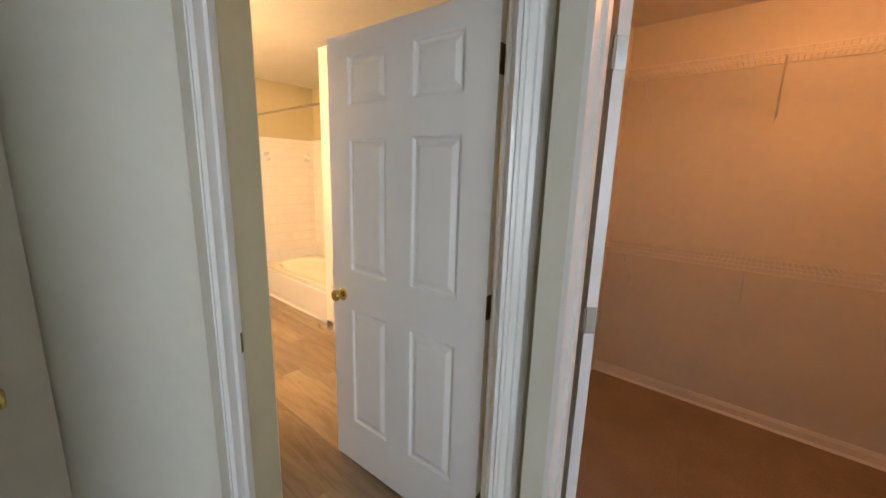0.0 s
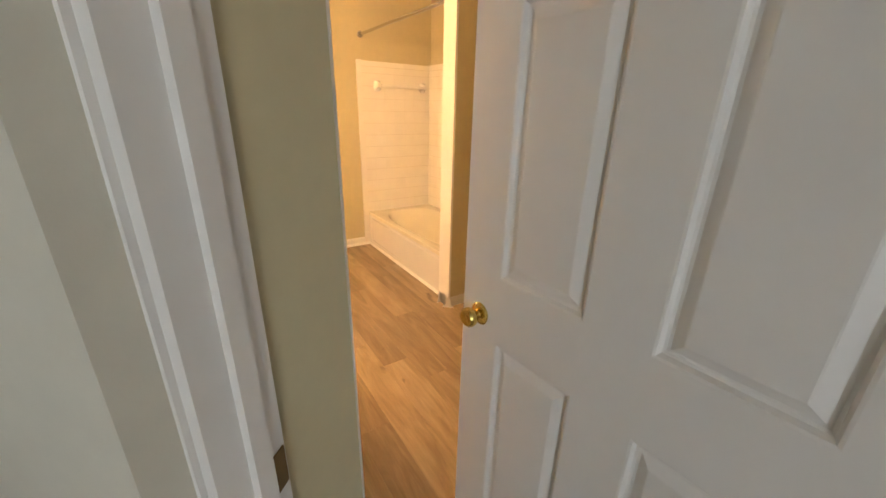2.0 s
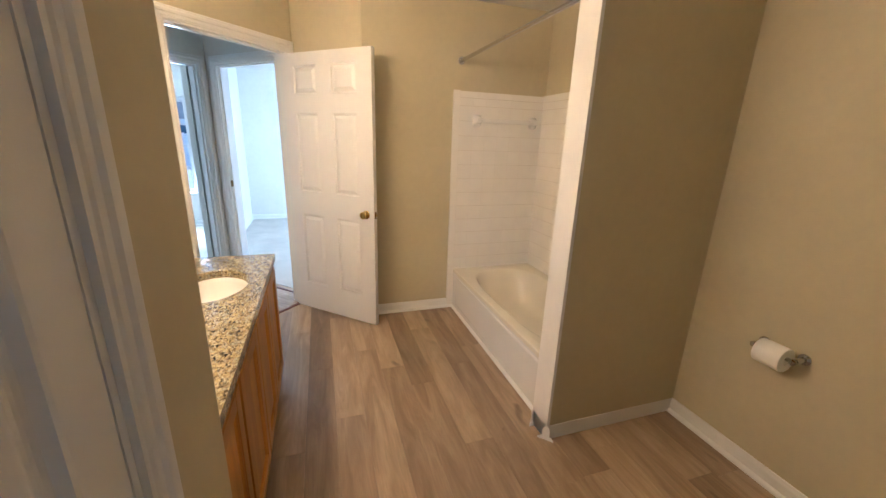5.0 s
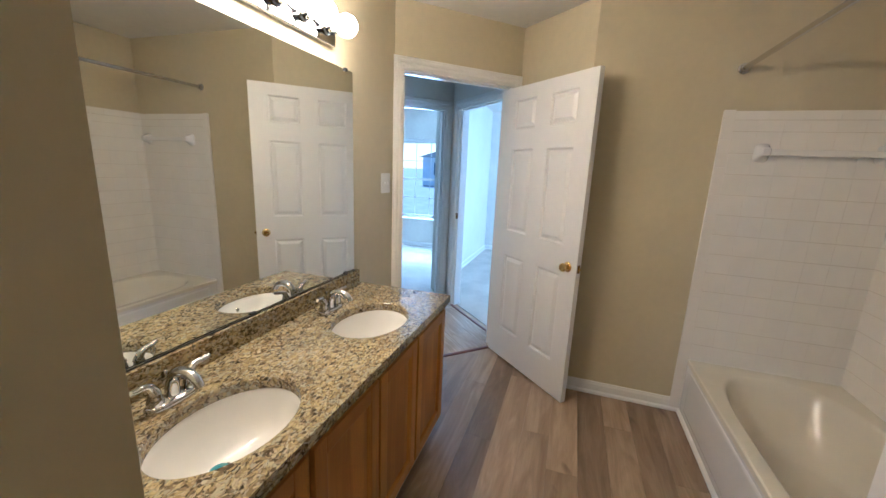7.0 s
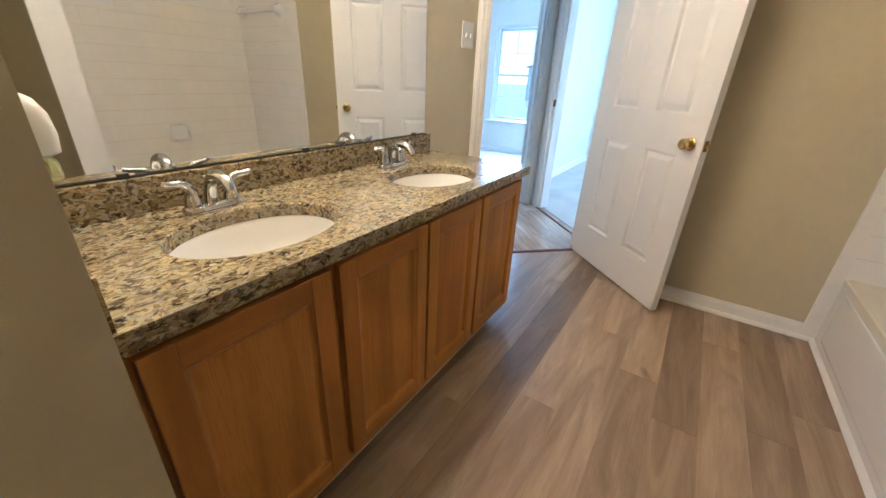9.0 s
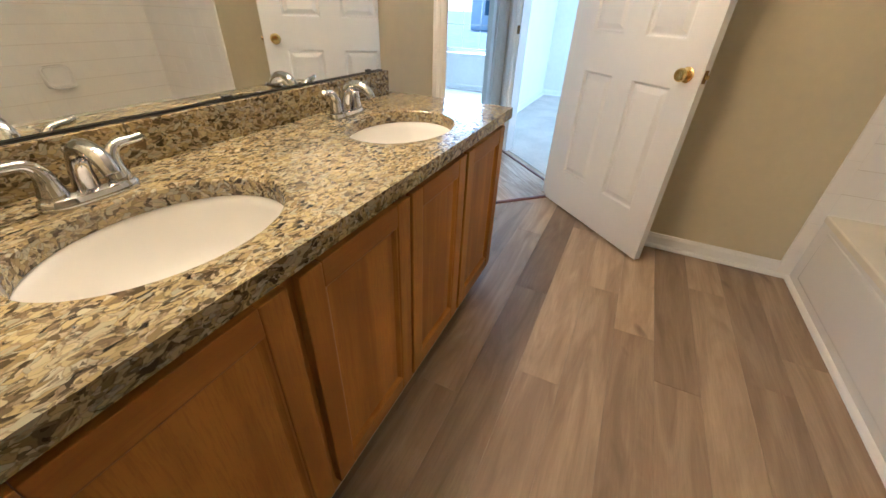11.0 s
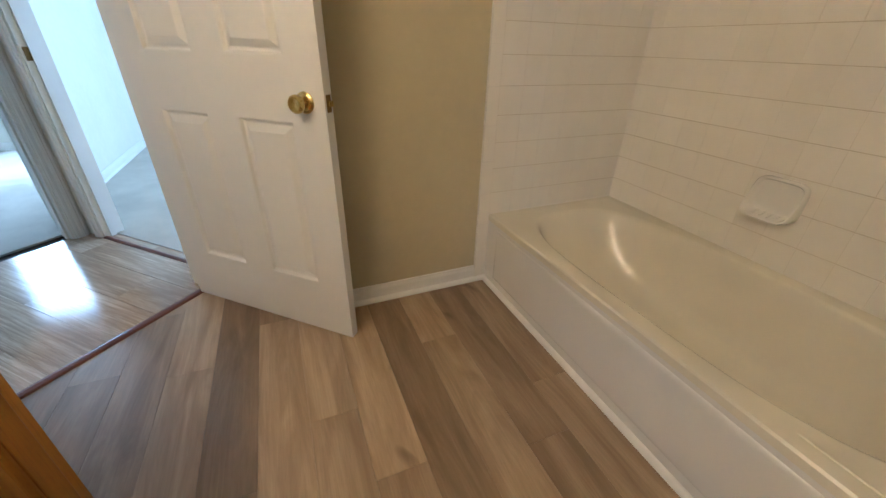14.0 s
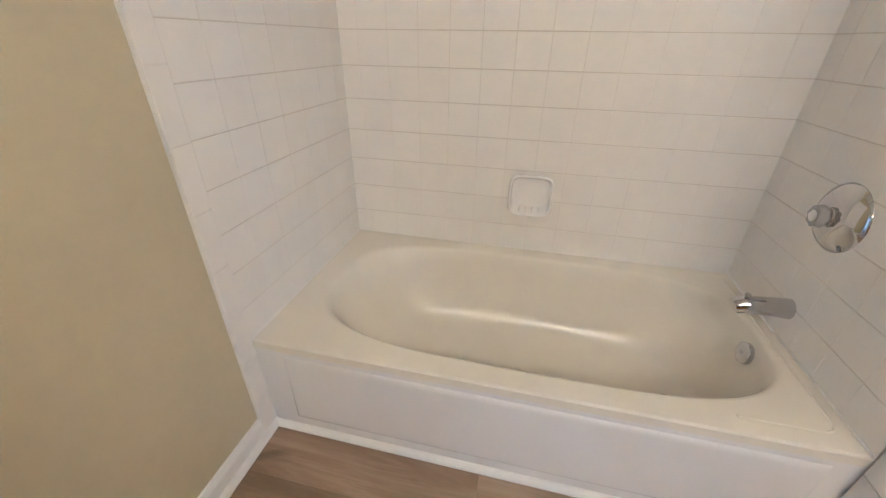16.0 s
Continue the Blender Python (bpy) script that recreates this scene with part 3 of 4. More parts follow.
# ---- vanity ----
VX, VF = -1.93, -1.372
V0, V1 = -2.292, -0.685
CAB_FRONT, CAB_END = -1.390, -0.722
vanity = thing("vanity_cabinet", "honey oak double vanity cabinet with four doors", "cabinet", (0, 0, 0))
bm = bmesh.new()
box(bm, VX, V0, 0.060, CAB_FRONT - 0.018, CAB_END, 0.560)
part("carcass", bm, OAK, vanity)
part("end_panel", boxed(VX, CAB_END - 0.016, 0.059, CAB_FRONT - 0.0178, CAB_END + 0.001, 0.748), OAK, vanity)
# recessed kick, its dark colour standing for the shade under the cabinet
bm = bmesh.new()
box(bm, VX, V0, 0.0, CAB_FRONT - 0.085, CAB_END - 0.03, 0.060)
part("toe_kick", bm, KICK, vanity, "recessed toe kick coloured dark as under-cabinet shade")
for y in (-2.281, -1.895, -1.515, -1.170, -0.770):
    part("stile", boxed(CAB_FRONT - 0.018, y, 0.060, CAB_FRONT, y + 0.048, 0.748), OAK, vanity)
for a, b in ((0.705, 0.7485), (0.0595, 0.125)):
    part("rail", boxed(CAB_FRONT - 0.0185, V0, a, CAB_FRONT - 0.0005, CAB_END, b), OAKH, vanity)
part("bottom_edge", boxed(CAB_FRONT - 0.03, V0, 0.054, CAB_FRONT + 0.001, CAB_END, 0.0595), PALE, vanity, "pale unfinished bottom edge")


def cabinet_door(y0, y1, z0=0.103, z1=0.736):
    """A framed door with a moulded recess and flat panel, on the face at x = CAB_FRONT."""
    d = new("door")
    d.parent = vanity
    x0, x1 = CAB_FRONT + 0.001, CAB_FRONT + 0.020
    w = 0.055
    for a, b in ((y0, y0 + w), (y1 - w, y1)):
        bm = boxed(x0, a, z0, x1, b, z1, bevel=0.003)
        part("door_stile", bm, OAK, d)
    for a, b in ((z0, z0 + w), (z1 - w, z1)):
        bm = boxed(x0, y0 + w, a, x1 - 0.0006, y1 - w, b, bevel=0.002)
        part("door_rail", bm, OAKH, d)
    bm = bmesh.new()
    ya, yb, za, zb = y0 + w, y1 - w, z0 + w, z1 - w
    rings = ((0.0, x1 - 0.003), (0.004, x1 - 0.004), (0.010, x1 - 0.010), (0.013, x1 - 0.012))
    loops = [[bm.verts.new((x, *p)) for p in ((ya + o, za + o), (yb - o, za + o), (yb - o, zb - o), (ya + o, zb - o))] for o, x in rings]
    for a, b in zip(loops, loops[1:]):
        for k in range(4):
            n = (k + 1) % 4
            bm.faces.new((a[k], a[n], b[n], b[k]))
    bm.faces.new(loops[-1])
    part("panel", bm, OAK, d)
    return d


for y0, y1 in ((-2.268, -1.892), (-1.868, -1.510), (-1.498, -1.158), (-1.142, -0.772)):
    cabinet_door(y0, y1)

# granite top with two oval cut-outs
SINKS = ((-1.614, -1.900), (-1.605, -1.148))
AX, AY = 0.158, 0.208


def countertop():
    bm = bmesh.new()
    z0, z1 = 0.7485, 0.788
    x0, x1 = VX, VF
    cuts = [V0]
    for cx, cy in SINKS:
        cuts += [cy - 0.30, cy + 0.30]
    cuts.append(V1)

    def quad_block(ya, yb):
        for z in (z0, z1):
            bm.faces.new([bm.verts.new(p) for p in ((x0, ya, z), (x1, ya, z), (x1, yb, z), (x0, yb, z))])

    for k in range(0, len(cuts), 2):
        quad_block(cuts[k], cuts[k + 1])
    for (cx, cy), k in zip(SINKS, (1, 3)):
        ya, yb = cuts[k], cuts[k + 1]
        corner = [math.atan2(y - cy, x - cx) for x in (x0, x1) for y in (ya, yb)]
        angles = sorted([2 * math.pi * i / 64 - math.pi for i in range(64)] + corner)
        rows = []
        for a in angles:
            c, s = math.cos(a), math.sin(a)
            t = min(((x1 if c > 0 else x0) - cx) / c if abs(c) > 1e-9 else 9e9, ((yb if s > 0 else ya) - cy) / s if abs(s) > 1e-9 else 9e9)
            r = 1 / math.sqrt((c / AX) ** 2 + (s / AY) ** 2)
            rows.append([bm.verts.new(p) for p in ((cx + c * t, cy + s * t, z1), (cx + c * (r + 0.004), cy + s * (r + 0.004), z1), (cx + c * r, cy + s * r, z1 - 0.004), (cx + c * r, cy + s * r, z0), (cx + c * t, cy + s * t, z0))])
        for i in range(len(rows)):
            a, b = rows[i], rows[(i + 1) % len(rows)]
            for j in range(4):
                bm.faces.new((a[j], b[j], b[j + 1], a[j + 1]))
    e = 0.004
    outline = [(x0, V0), (x1, V0), (x1, V1), (x0, V1)]
    for k in range(4):
        (ax, ay), (bx, by) = outline[k], outline[(k + 1) % 4]
        bm.faces.new([bm.verts.new(p) for p in ((ax, ay, z0), (bx, by, z0), (bx, by, z1), (ax, ay, z1))])
    bmesh.ops.remove_doubles(bm, verts=bm.verts[:], dist=0.0003)
    rim = [ed for ed in bm.edges if all(abs(v.co.z - z1) < 1e-5 for v in ed.verts) and (all(abs(v.co.x - x1) < 1e-5 for v in ed.verts) or all(abs(v.co.y - V1) < 1e-5 for v in ed.verts))]
    bmesh.ops.bevel(bm, geom=rim, offset=e, segments=2, affect="EDGES")
    return bm


top = thing("countertop", "polished speckled brown and cream granite vanity countertop", "countertop")
part("slab", countertop(), GRANITE, top)
part("backsplash", boxed(VX, V0, 0.7885, VX + 0.021, -0.738, 0.880, bevel=0.002), GRANITE, top)
part("side_splash", boxed(VX + 0.0215, V0, 0.7885, VF - 0.006, V0 + 0.020, 0.880, bevel=0.002), GRANITE, top)


def sink(cx, cy, drain_label, stopper):
    s = thing("sink", "white oval undermount ceramic sink " + drain_label, "sink", (cx, cy, 0.748), group="vanity sinks")
    bm = bmesh.new()
    n = 56
    prof = [(1.12, 0.0), (1.02, 0.0), (0.985, -0.006), (0.96, -0.022), (0.92, -0.055), (0.84, -0.092), (0.70, -0.122), (0.50, -0.140), (0.28, -0.148), (0.12, -0.150)]
    prof += [(0.12, -0.165), (0.30, -0.163), (0.55, -0.155), (0.80, -0.128), (0.95, -0.085), (1.0, -0.03), (1.12, -0.012)]
    rows = [[bm.verts.new((AX * f * math.cos(2 * math.pi * k / n), AY * f * math.sin(2 * math.pi * k / n), z)) for k in range(n)] for f, z in prof]
    for a, b in zip(rows, rows[1:] + rows[:1]):
        for k in range(n):
            j = (k + 1) % n
            bm.faces.new((a[k], a[j], b[j], b[k]))
    part("bowl", bm, CERAMIC, s, "", True)
    m = pose(-0.050, 0, -0.1465)
    part("drain", lathe(bmesh.new(), [(0, -0.004), (0.018, -0.004), (0.022, 0.001), (0.030, 0.003), (0.032, 0.001), (0.032, -0.006)], m), CHROME, s, "chrome drain ring", True)
    if stopper:
        part("stopper", lathe(bmesh.new(), [(0, 0.012), (0.006, 0.012), (0.008, 0.006), (0.024, 0.005), (0.0275, 0.002), (0.027, -0.004), (0, -0.004)], pose(-0.052, -0.004, -0.1425)), TEAL, s, "teal rubber sink stopper", True)
    else:
        part("stopper", lathe(bmesh.new(), [(0, 0.007), (0.013, 0.006), (0.017, 0.002), (0.017, -0.002)], m), CHROME, s, "chrome pop-up stopper", True)
    bm = lathe(bmesh.new(), [(0, 0.001), (0.006, 0.001), (0.009, 0.003), (0.011, 0.001), (0.011, -0.003)], pose(AX * 0.93, 0, -0.048, 0, -75, 0), 18)
    part("overflow", bm, CHROME, s, "small chrome overflow ring", True)
    return s


SINK_THINGS = [sink(*SINKS[0], "with a teal stopper", True), sink(*SINKS[1], "with a chrome drain", False)]


def faucet(x, y):
    """A centre-set tap: oval deck plate, arched spout, two curled lever handles."""
    f = thing("faucet", "chrome two-handle centerset bathroom faucet on granite", "faucet", (x, y, 0.7885), group="vanity faucets")
    bm = bmesh.new()
    n = 40
    ring = lambda ax, ay, z: [bm.verts.new((ax * math.copysign(abs(math.cos(t)) ** 0.8, math.cos(t)), ay * math.copysign(abs(math.sin(t)) ** 0.7, math.sin(t)), z)) for t in (2 * math.pi * k / n for k in range(n))]
    rows = [ring(0.029, 0.080, 0.0), ring(0.029, 0.080, 0.010), ring(0.026, 0.077, 0.017), ring(0.018, 0.068, 0.021)]
    for a, b in zip(rows, rows[1:]):
        for k in range(n):
            j = (k + 1) % n
            bm.faces.new((a[k], a[j], b[j], b[k]))
    bm.faces.new(rows[-1])
    part("deck_plate", bm, CHROME, f, "", True)
    bm = bmesh.new()
    pts = arc((-0.004, 0, 0.015), (-0.006, 0, 0.095), (0.050, 0, 0.100), 8) + arc((0.050, 0, 0.100), (0.092, 0, 0.100), (0.106, 0, 0.066), 7)[1:]
    tube(bm, pts, [0.021, 0.019, 0.0175, 0.0165, 0.016, 0.016, 0.016, 0.016, 0.016, 0.0155, 0.015, 0.0148, 0.0145, 0.014, 0.0135, 0.013][:len(pts)], 18)
    part("spout", bm, CHROME, f, "arched chrome spout", True)
    bm = bmesh.new()
    tube(bm, [(-0.020, 0, 0.015), (-0.022, 0, 0.075), (-0.022, 0, 0.079)], [0.0022, 0.0022, 0.0022], 8)
    lathe(bm, [(0, 0.010), (0.004, 0.008), (0.005, 0.003), (0.003, -0.002), (0, -0.002)], pose(-0.022, 0, 0.080), 12)
    part("lift_rod", bm, CHROME, f, "thin chrome pop-up rod", True)
    for s in (-1, 1):
        h = new("handle")
        h.parent = f
        bm = lathe(bmesh.new(), [(0.0, 0.0), (0.0215, 0.0), (0.021, 0.012), (0.0175, 0.024), (0.0155, 0.036), (0.014, 0.044), (0, 0.046)], pose(0, s * 0.051, 0.016))
        part("handle_base", bm, CHROME, h, "", True)
        bm = bmesh.new()
        pts = arc((0.004, s * 0.050, 0.050), (-0.002, s * 0.054, 0.084), (0.004, s * 0.084, 0.084), 6) + arc((0.004, s * 0.084, 0.084), (0.008, s * 0.106, 0.085), (0.012, s * 0.113, 0.091), 4)[1:]
        tube(bm, pts, [0.0150, 0.0138, 0.0122, 0.0110, 0.0100, 0.0092, 0.0086, 0.0082, 0.0080, 0.0075, 0.006][:len(pts)], 14)
        part("lever", bm, CHROME, h, "curled chrome lever", True)
    return f


FAUCET_THINGS = [faucet(-1.820, y) for _, y in SINKS]

mirror = thing("mirror", "large frameless wall mirror above the granite backsplash", "mirror")
part("glass", boxed(VX + 0.0005, V0, 0.886, VX + 0.004, -0.768, 1.928), MIRROR, mirror)
for y, z in ((-0.835, 1.926), (-2.0, 1.926), (-0.86, 0.886), (-1.50, 0.886), (-2.05, 0.886)):
    part("clip", boxed(VX + 0.002, y - 0.012, z - 0.007, VX + 0.011, y + 0.012, z + 0.008, bevel=0.002), BLACK, mirror, "small dark mirror clip")
part("edge_strip", boxed(VX + 0.0085, V0 + 0.02, 0.881, VX + 0.0105, -0.768, 0.8865), BLACK, mirror, "thin dark bottom channel")

bar = thing("vanity_light", "chrome bath bar light with eight lit globe bulbs", "light fixture")
part("backplate", boxed(VX, -2.165, 1.990, VX + 0.028, -0.945, 2.112, bevel=0.006), CHROME, bar, "long chrome backplate")
for k in range(8):
    y = -1.020 - 0.152 * k
    sock = part("socket", lathe(bmesh.new(), [(0.0, 0.0), (0.030, 0.0), (0.030, 0.006), (0.023, 0.012), (0.021, 0.040), (0.017, 0.042), (0, 0.042)], pose(VX + 0.028, y, 2.052, 0, 90, 0)), CHROME, bar, "chrome bulb socket", True)
    r = BULB_R
    prof = [(0, 0.0)] + [(0.0145, 0.0), (0.0150, 0.016)] + [(r * math.sin(a), 0.063 - r * math.cos(a)) for a in (radians(v) for v in range(30, 181, 15))]
    prof[-1] = (0, prof[-1][1])
    part("bulb", lathe(bmesh.new(), prof, pose(VX + 0.070, y, 2.052, 0, 90, 0), 20), BULB, bar, "glowing frosted globe bulb", True)

# the vanity wall is not quite square to the tub: everything on it turns with it
SKEW = (Matrix.Translation((*N1, 0)) @ Matrix.Rotation(math.atan2(WB[0] - N1[0], N1[1] - WB[1]), 4, "Z") @ Matrix.Translation((-N1[0], -N1[1], 0)))
for ob in (vanity, top, *SINK_THINGS, *FAUCET_THINGS, mirror, bar):
    ob.matrix_world = SKEW @ ob.matrix_world

plate = thing("light_switch", "white two-gang switch plate on beige wall", "light switch", (VX, -0.388, 1.361))
part("cover_plate", boxed(0, -0.058, -0.062, 0.006, 0.058, 0.062, bevel=0.002), PLASTIC, plate)
for y in (-0.023, 0.023):
    part("toggle", boxed(0.006, y - 0.005, -0.012, 0.0145, y + 0.005, 0.009, pose(0, 0, 0, 0, 8, 0), 0.0015), PLASTIC, plate)
    for z in (-0.030, 0.030):
        part("screw", lathe(bmesh.new(), [(0, 0.0016), (0.003, 0.001), (0.0032, 0)], pose(0.006, y, z, 0, 90, 0), 10), PLASTIC, plate)

fresh = thing("air_freshener", "white plug-in air freshener with scented oil vial", "air freshener", (-1.52, -2.283, 1.045))
bm = bmesh.new()
rows = []
n = 28
for z, ax, ay in ((-0.030, 0.024, 0.050), (-0.026, 0.027, 0.060), (0.0, 0.027, 0.063), (0.028, 0.025, 0.060), (0.048, 0.020, 0.050), (0.058, 0.012, 0.034), (0.061, 0.003, 0.012)):
    rows.append([bm.verts.new((ax * math.cos(math.pi * k / n), max(0.0, ay * math.sin(math.pi * k / n) ** 0.7), z)) for k in range(n + 1)])
for a, b in zip(rows, rows[1:]):
    for k in range(n):
        bm.faces.new((a[k], a[k + 1], b[k + 1], b[k]))
    bm.faces.new((a[0], b[0], b[-1], a[-1]))
bm.faces.new(rows[0])
bm.faces.new(rows[-1][::-1])
part("housing", bm, PLASTIC, fresh, "rounded white plastic housing", True)
part("vial", lathe(bmesh.new(), [(0, -0.066), (0.016, -0.066), (0.0195, -0.062), (0.020, -0.042), (0.017, -0.034), (0.010, -0.029), (0, -0.029)], pose(0, 0.034, 0), 20), GREEN_GLASS, fresh, "pale green glass oil vial", True)

# ---- tub ----
TX0, TX1, TY0, TY1, TZ = 0.0, 0.757, -1.530, 0.0, 0.362
tub = thing("bathtub", "cream enamel bathtub with white apron in a tiled alcove", "bathtub")
bm = bmesh.new()
n = 96


def oval(cx, cy, ax, ay, z, p):
    out = []
    for k in range(n):
        t = 2 * math.pi * k / n
        c, s = math.cos(t), math.sin(t)
        out.append(bm.verts.new((cx + ax * math.copysign(abs(c) ** (2 / p), c), cy + ay * math.copysign(abs(s) ** (2 / p), s), z)))
    return out


def squared(inset, z):
    out = []
    for k in range(n):
        t = 2 * math.pi * k / n
        c, s = math.cos(t), math.sin(t)
        q = max(abs(c), abs(s))
        out.append(bm.verts.new(((TX0 + TX1) / 2 + (TX1 - TX0 - 2 * inset) / 2 * c / q, (TY0 + TY1) / 2 + (TY1 - TY0 - 2 * inset) / 2 * s / q, z)))
    return out


rows = [squared(0.0, TZ - 0.03), squared(0.0, TZ - 0.006), squared(0.005, TZ)]
rows += [oval(0.378, -0.790, 0.318, 0.692, TZ, 3.4), oval(0.378, -0.790, 0.310, 0.684, TZ - 0.003, 3.3), oval(0.378, -0.793, 0.302, 0.674, TZ - 0.014, 3.2),
         oval(0.378, -0.803, 0.294, 0.658, TZ - 0.06, 3.1), oval(0.378, -0.828, 0.280, 0.622, TZ - 0.15, 3.0), oval(0.378, -0.848, 0.260, 0.568, TZ - 0.24, 2.8),
         oval(0.378, -0.862, 0.238, 0.530, TZ - 0.285, 2.7), oval(0.378, -0.870, 0.207, 0.485, TZ - 0.305, 2.6), oval(0.378, -0.885, 0.12, 0.36, TZ - 0.311, 2.4), oval(0.378, -0.95, 0.04, 0.15, TZ - 0.314, 2.2)]
for a, b in zip(rows, rows[1:]):
    for k in range(n):
        j = (k + 1) % n
        bm.faces.new((a[k], a[j], b[j], b[k]))
bm.faces.new(rows[-1])
part("basin", bm, ACRYL, tub, "cream enamel basin", True)
bm = bmesh.new()
box(bm, 0.004, TY0, 0.0, 0.022, TY1, TZ - 0.004)
ya, yb, za, zb = TY0 + 0.06, TY1 - 0.10, 0.052, TZ - 0.05
loops = [[bm.verts.new((x, *p)) for p in ((ya + o, za + o), (yb - o, za + o), (yb - o, zb - o), (ya + o, zb - o))] for o, x in ((0.0, 0.0038), (0.005, -0.001), (0.012, -0.003), (0.02, -0.0032))]
for a, b in zip(loops, loops[1:]):
    for k in range(4):
        j = (k + 1) % 4
        bm.faces.new((a[k], a[j], b[j], b[k]))
bm.faces.new(loops[-1])
part("apron", bm, APRON, tub, "white apron with a shallow raised panel", True)
bm = bmesh.new()
tube(bm, [(0.70, -1.488, TZ), (0.075, -1.488, TZ), (0.058, -1.480, TZ), (0.050, -1.463, TZ), (0.050, -1.28, TZ)], 0.0035, 8)
part("rim_ridge", bm, ACRYL, tub, "low moulded ridge on the rim", True)
part("overflow_plate", lathe(bmesh.new(), [(0, 0.010), (0.006, 0.010), (0.008, 0.007), (0.028, 0.006), (0.034, 0.003), (0.035, 0.0), (0.035, -0.010), (0, -0.010)], pose(0.376, -1.449, 0.292, -82, 0, 0)), CHROME, tub, "round chrome overflow plate", True)
part("drain", lathe(bmesh.new(), [(0, 0.004), (0.02, 0.004), (0.028, 0.006), (0.034, 0.002), (0.034, -0.004)], pose(0.345, -1.29, 0.056)), CHROME, tub, "chrome tub drain", True)

bm = bmesh.new()
extruded(bm, [(0, 0), (0.018, 0), (0.017, 0.007), (0.012, 0.014), (0.006, 0.018), (0, 0.019)], (0.002, -1.53), (0.002, 0.0))
bmesh.ops.reverse_faces(bm, faces=bm.faces[:])
solid("trim", bm, TRIM, "white quarter round along the tub apron", "trim", "structure")
bm = bmesh.new()
tube(bm, [(0.752, TY0, TZ + 0.001), (0.752, TY1, TZ + 0.001)], 0.005, 8)
tube(bm, [(0.0, TY1 - 0.011, TZ + 0.001), (0.752, TY1 - 0.011, TZ + 0.001)], 0.005, 8)
tube(bm, [(0.0, TY0 + 0.009, TZ + 0.001), (0.752, TY0 + 0.009, TZ + 0.001)], 0.005, 8)
solid("caulk", bm, CAULK, "white caulk bead around the bathtub rim", "caulk", "structure")

# things on the tub walls
dish = thing("soap_dish", "white ceramic soap dish set into tiles", "soap dish", (0.748, -0.752, 0.610))


bm = bmesh.new()
rows = []
for hw, hh, base_out, drop in ((0.084, 0.073, -0.002, 0.0), (0.084, 0.073, 0.007, 0.022), (0.083, 0.072, 0.013, 0.050), (0.080, 0.069, 0.017, 0.058), (0.076, 0.065, 0.017, 0.057),
                               (0.073, 0.062, 0.012, 0.048), (0.071, 0.059, 0.005, 0.020), (0.066, 0.053, 0.0035, 0.006), (0.050, 0.040, 0.003, 0.0)):
    ring = []
    for k in range(48):
        t = 2 * math.pi * k / 48
        c, q = math.cos(t), math.sin(t)
        c, q = math.copysign(abs(c) ** 0.42, c), math.copysign(abs(q) ** 0.42, q)
        ring.append(bm.verts.new((-base_out - drop * ((1 - q) / 2) ** 1.6, hw * c, hh * q + 0.002)))
    rows.append(ring)
for a, b in zip(rows, rows[1:]):
    for k in range(48):
        j = (k + 1) % 48
        bm.faces.new((a[k], a[j], b[j], b[k]))
bm.faces.new(rows[-1])
part("tray", bm, CERAMIC, dish, "rounded ceramic tray", True)
bm = bmesh.new()
for y in (-0.036, -0.012, 0.012, 0.036):
    tube(bm, [(-0.012, y, -0.050), (-0.050, y, -0.058)], 0.0028, 6)
part("drain_ribs", bm, CERAMIC, dish, "", True)

towel = thing("towel_bar", "white ceramic towel bar on the tiled wall", "towel bar", (0, -0.010, 1.620))
for x in (0.150, 0.660):
    bm = bmesh.new()
    rows = []
    for out, hw, hh, dz in ((0.0, 0.036, 0.050, 0.0), (0.010, 0.035, 0.048, 0.0), (0.026, 0.026, 0.036, 0.004), (0.045, 0.022, 0.026, 0.006), (0.062, 0.021, 0.023, 0.004), (0.070, 0.016, 0.018, 0.002)):
        ring = []
        for k in range(24):
            t = 2 * math.pi * (k + 0.5) / 24
            c, s = math.cos(t), math.sin(t)
            ring.append(bm.verts.new((x + hw * math.copysign(abs(c) ** 0.55, c), -out, dz + hh * math.copysign(abs(s) ** 0.55, s))))
        rows.append(ring)
    for a, b in zip(rows, rows[1:]):
        for k in range(24):
            j = (k + 1) % 24
            bm.faces.new((a[k], a[j], b[j], b[k]))
    bm.faces.new(rows[-1])
    part("post", bm, CERAMIC, towel, "", True)
part("bar", boxed(0.160, -0.060, -0.015, 0.650, -0.038, 0.017, bevel=0.004), CERAMIC, towel)

rod = thing("shower_rod", "chrome shower curtain rod across the tub alcove", "shower rod")
part("tube", tube(bmesh.new(), [(0.0, -0.004, 2.054), (0.0, -1.529, 2.054)], 0.0128, 18), STEEL, rod, "", True)
for y, r in ((0.0, 90), (-1.533, -90)):
    part("flange", lathe(bmesh.new(), [(0, 0), (0.028, 0), (0.028, 0.006), (0.020, 0.010), (0.018, 0.024), (0.013, 0.025)], pose(0.0, y, 2.054, r, 0, 0)), STEEL, rod, "", True)

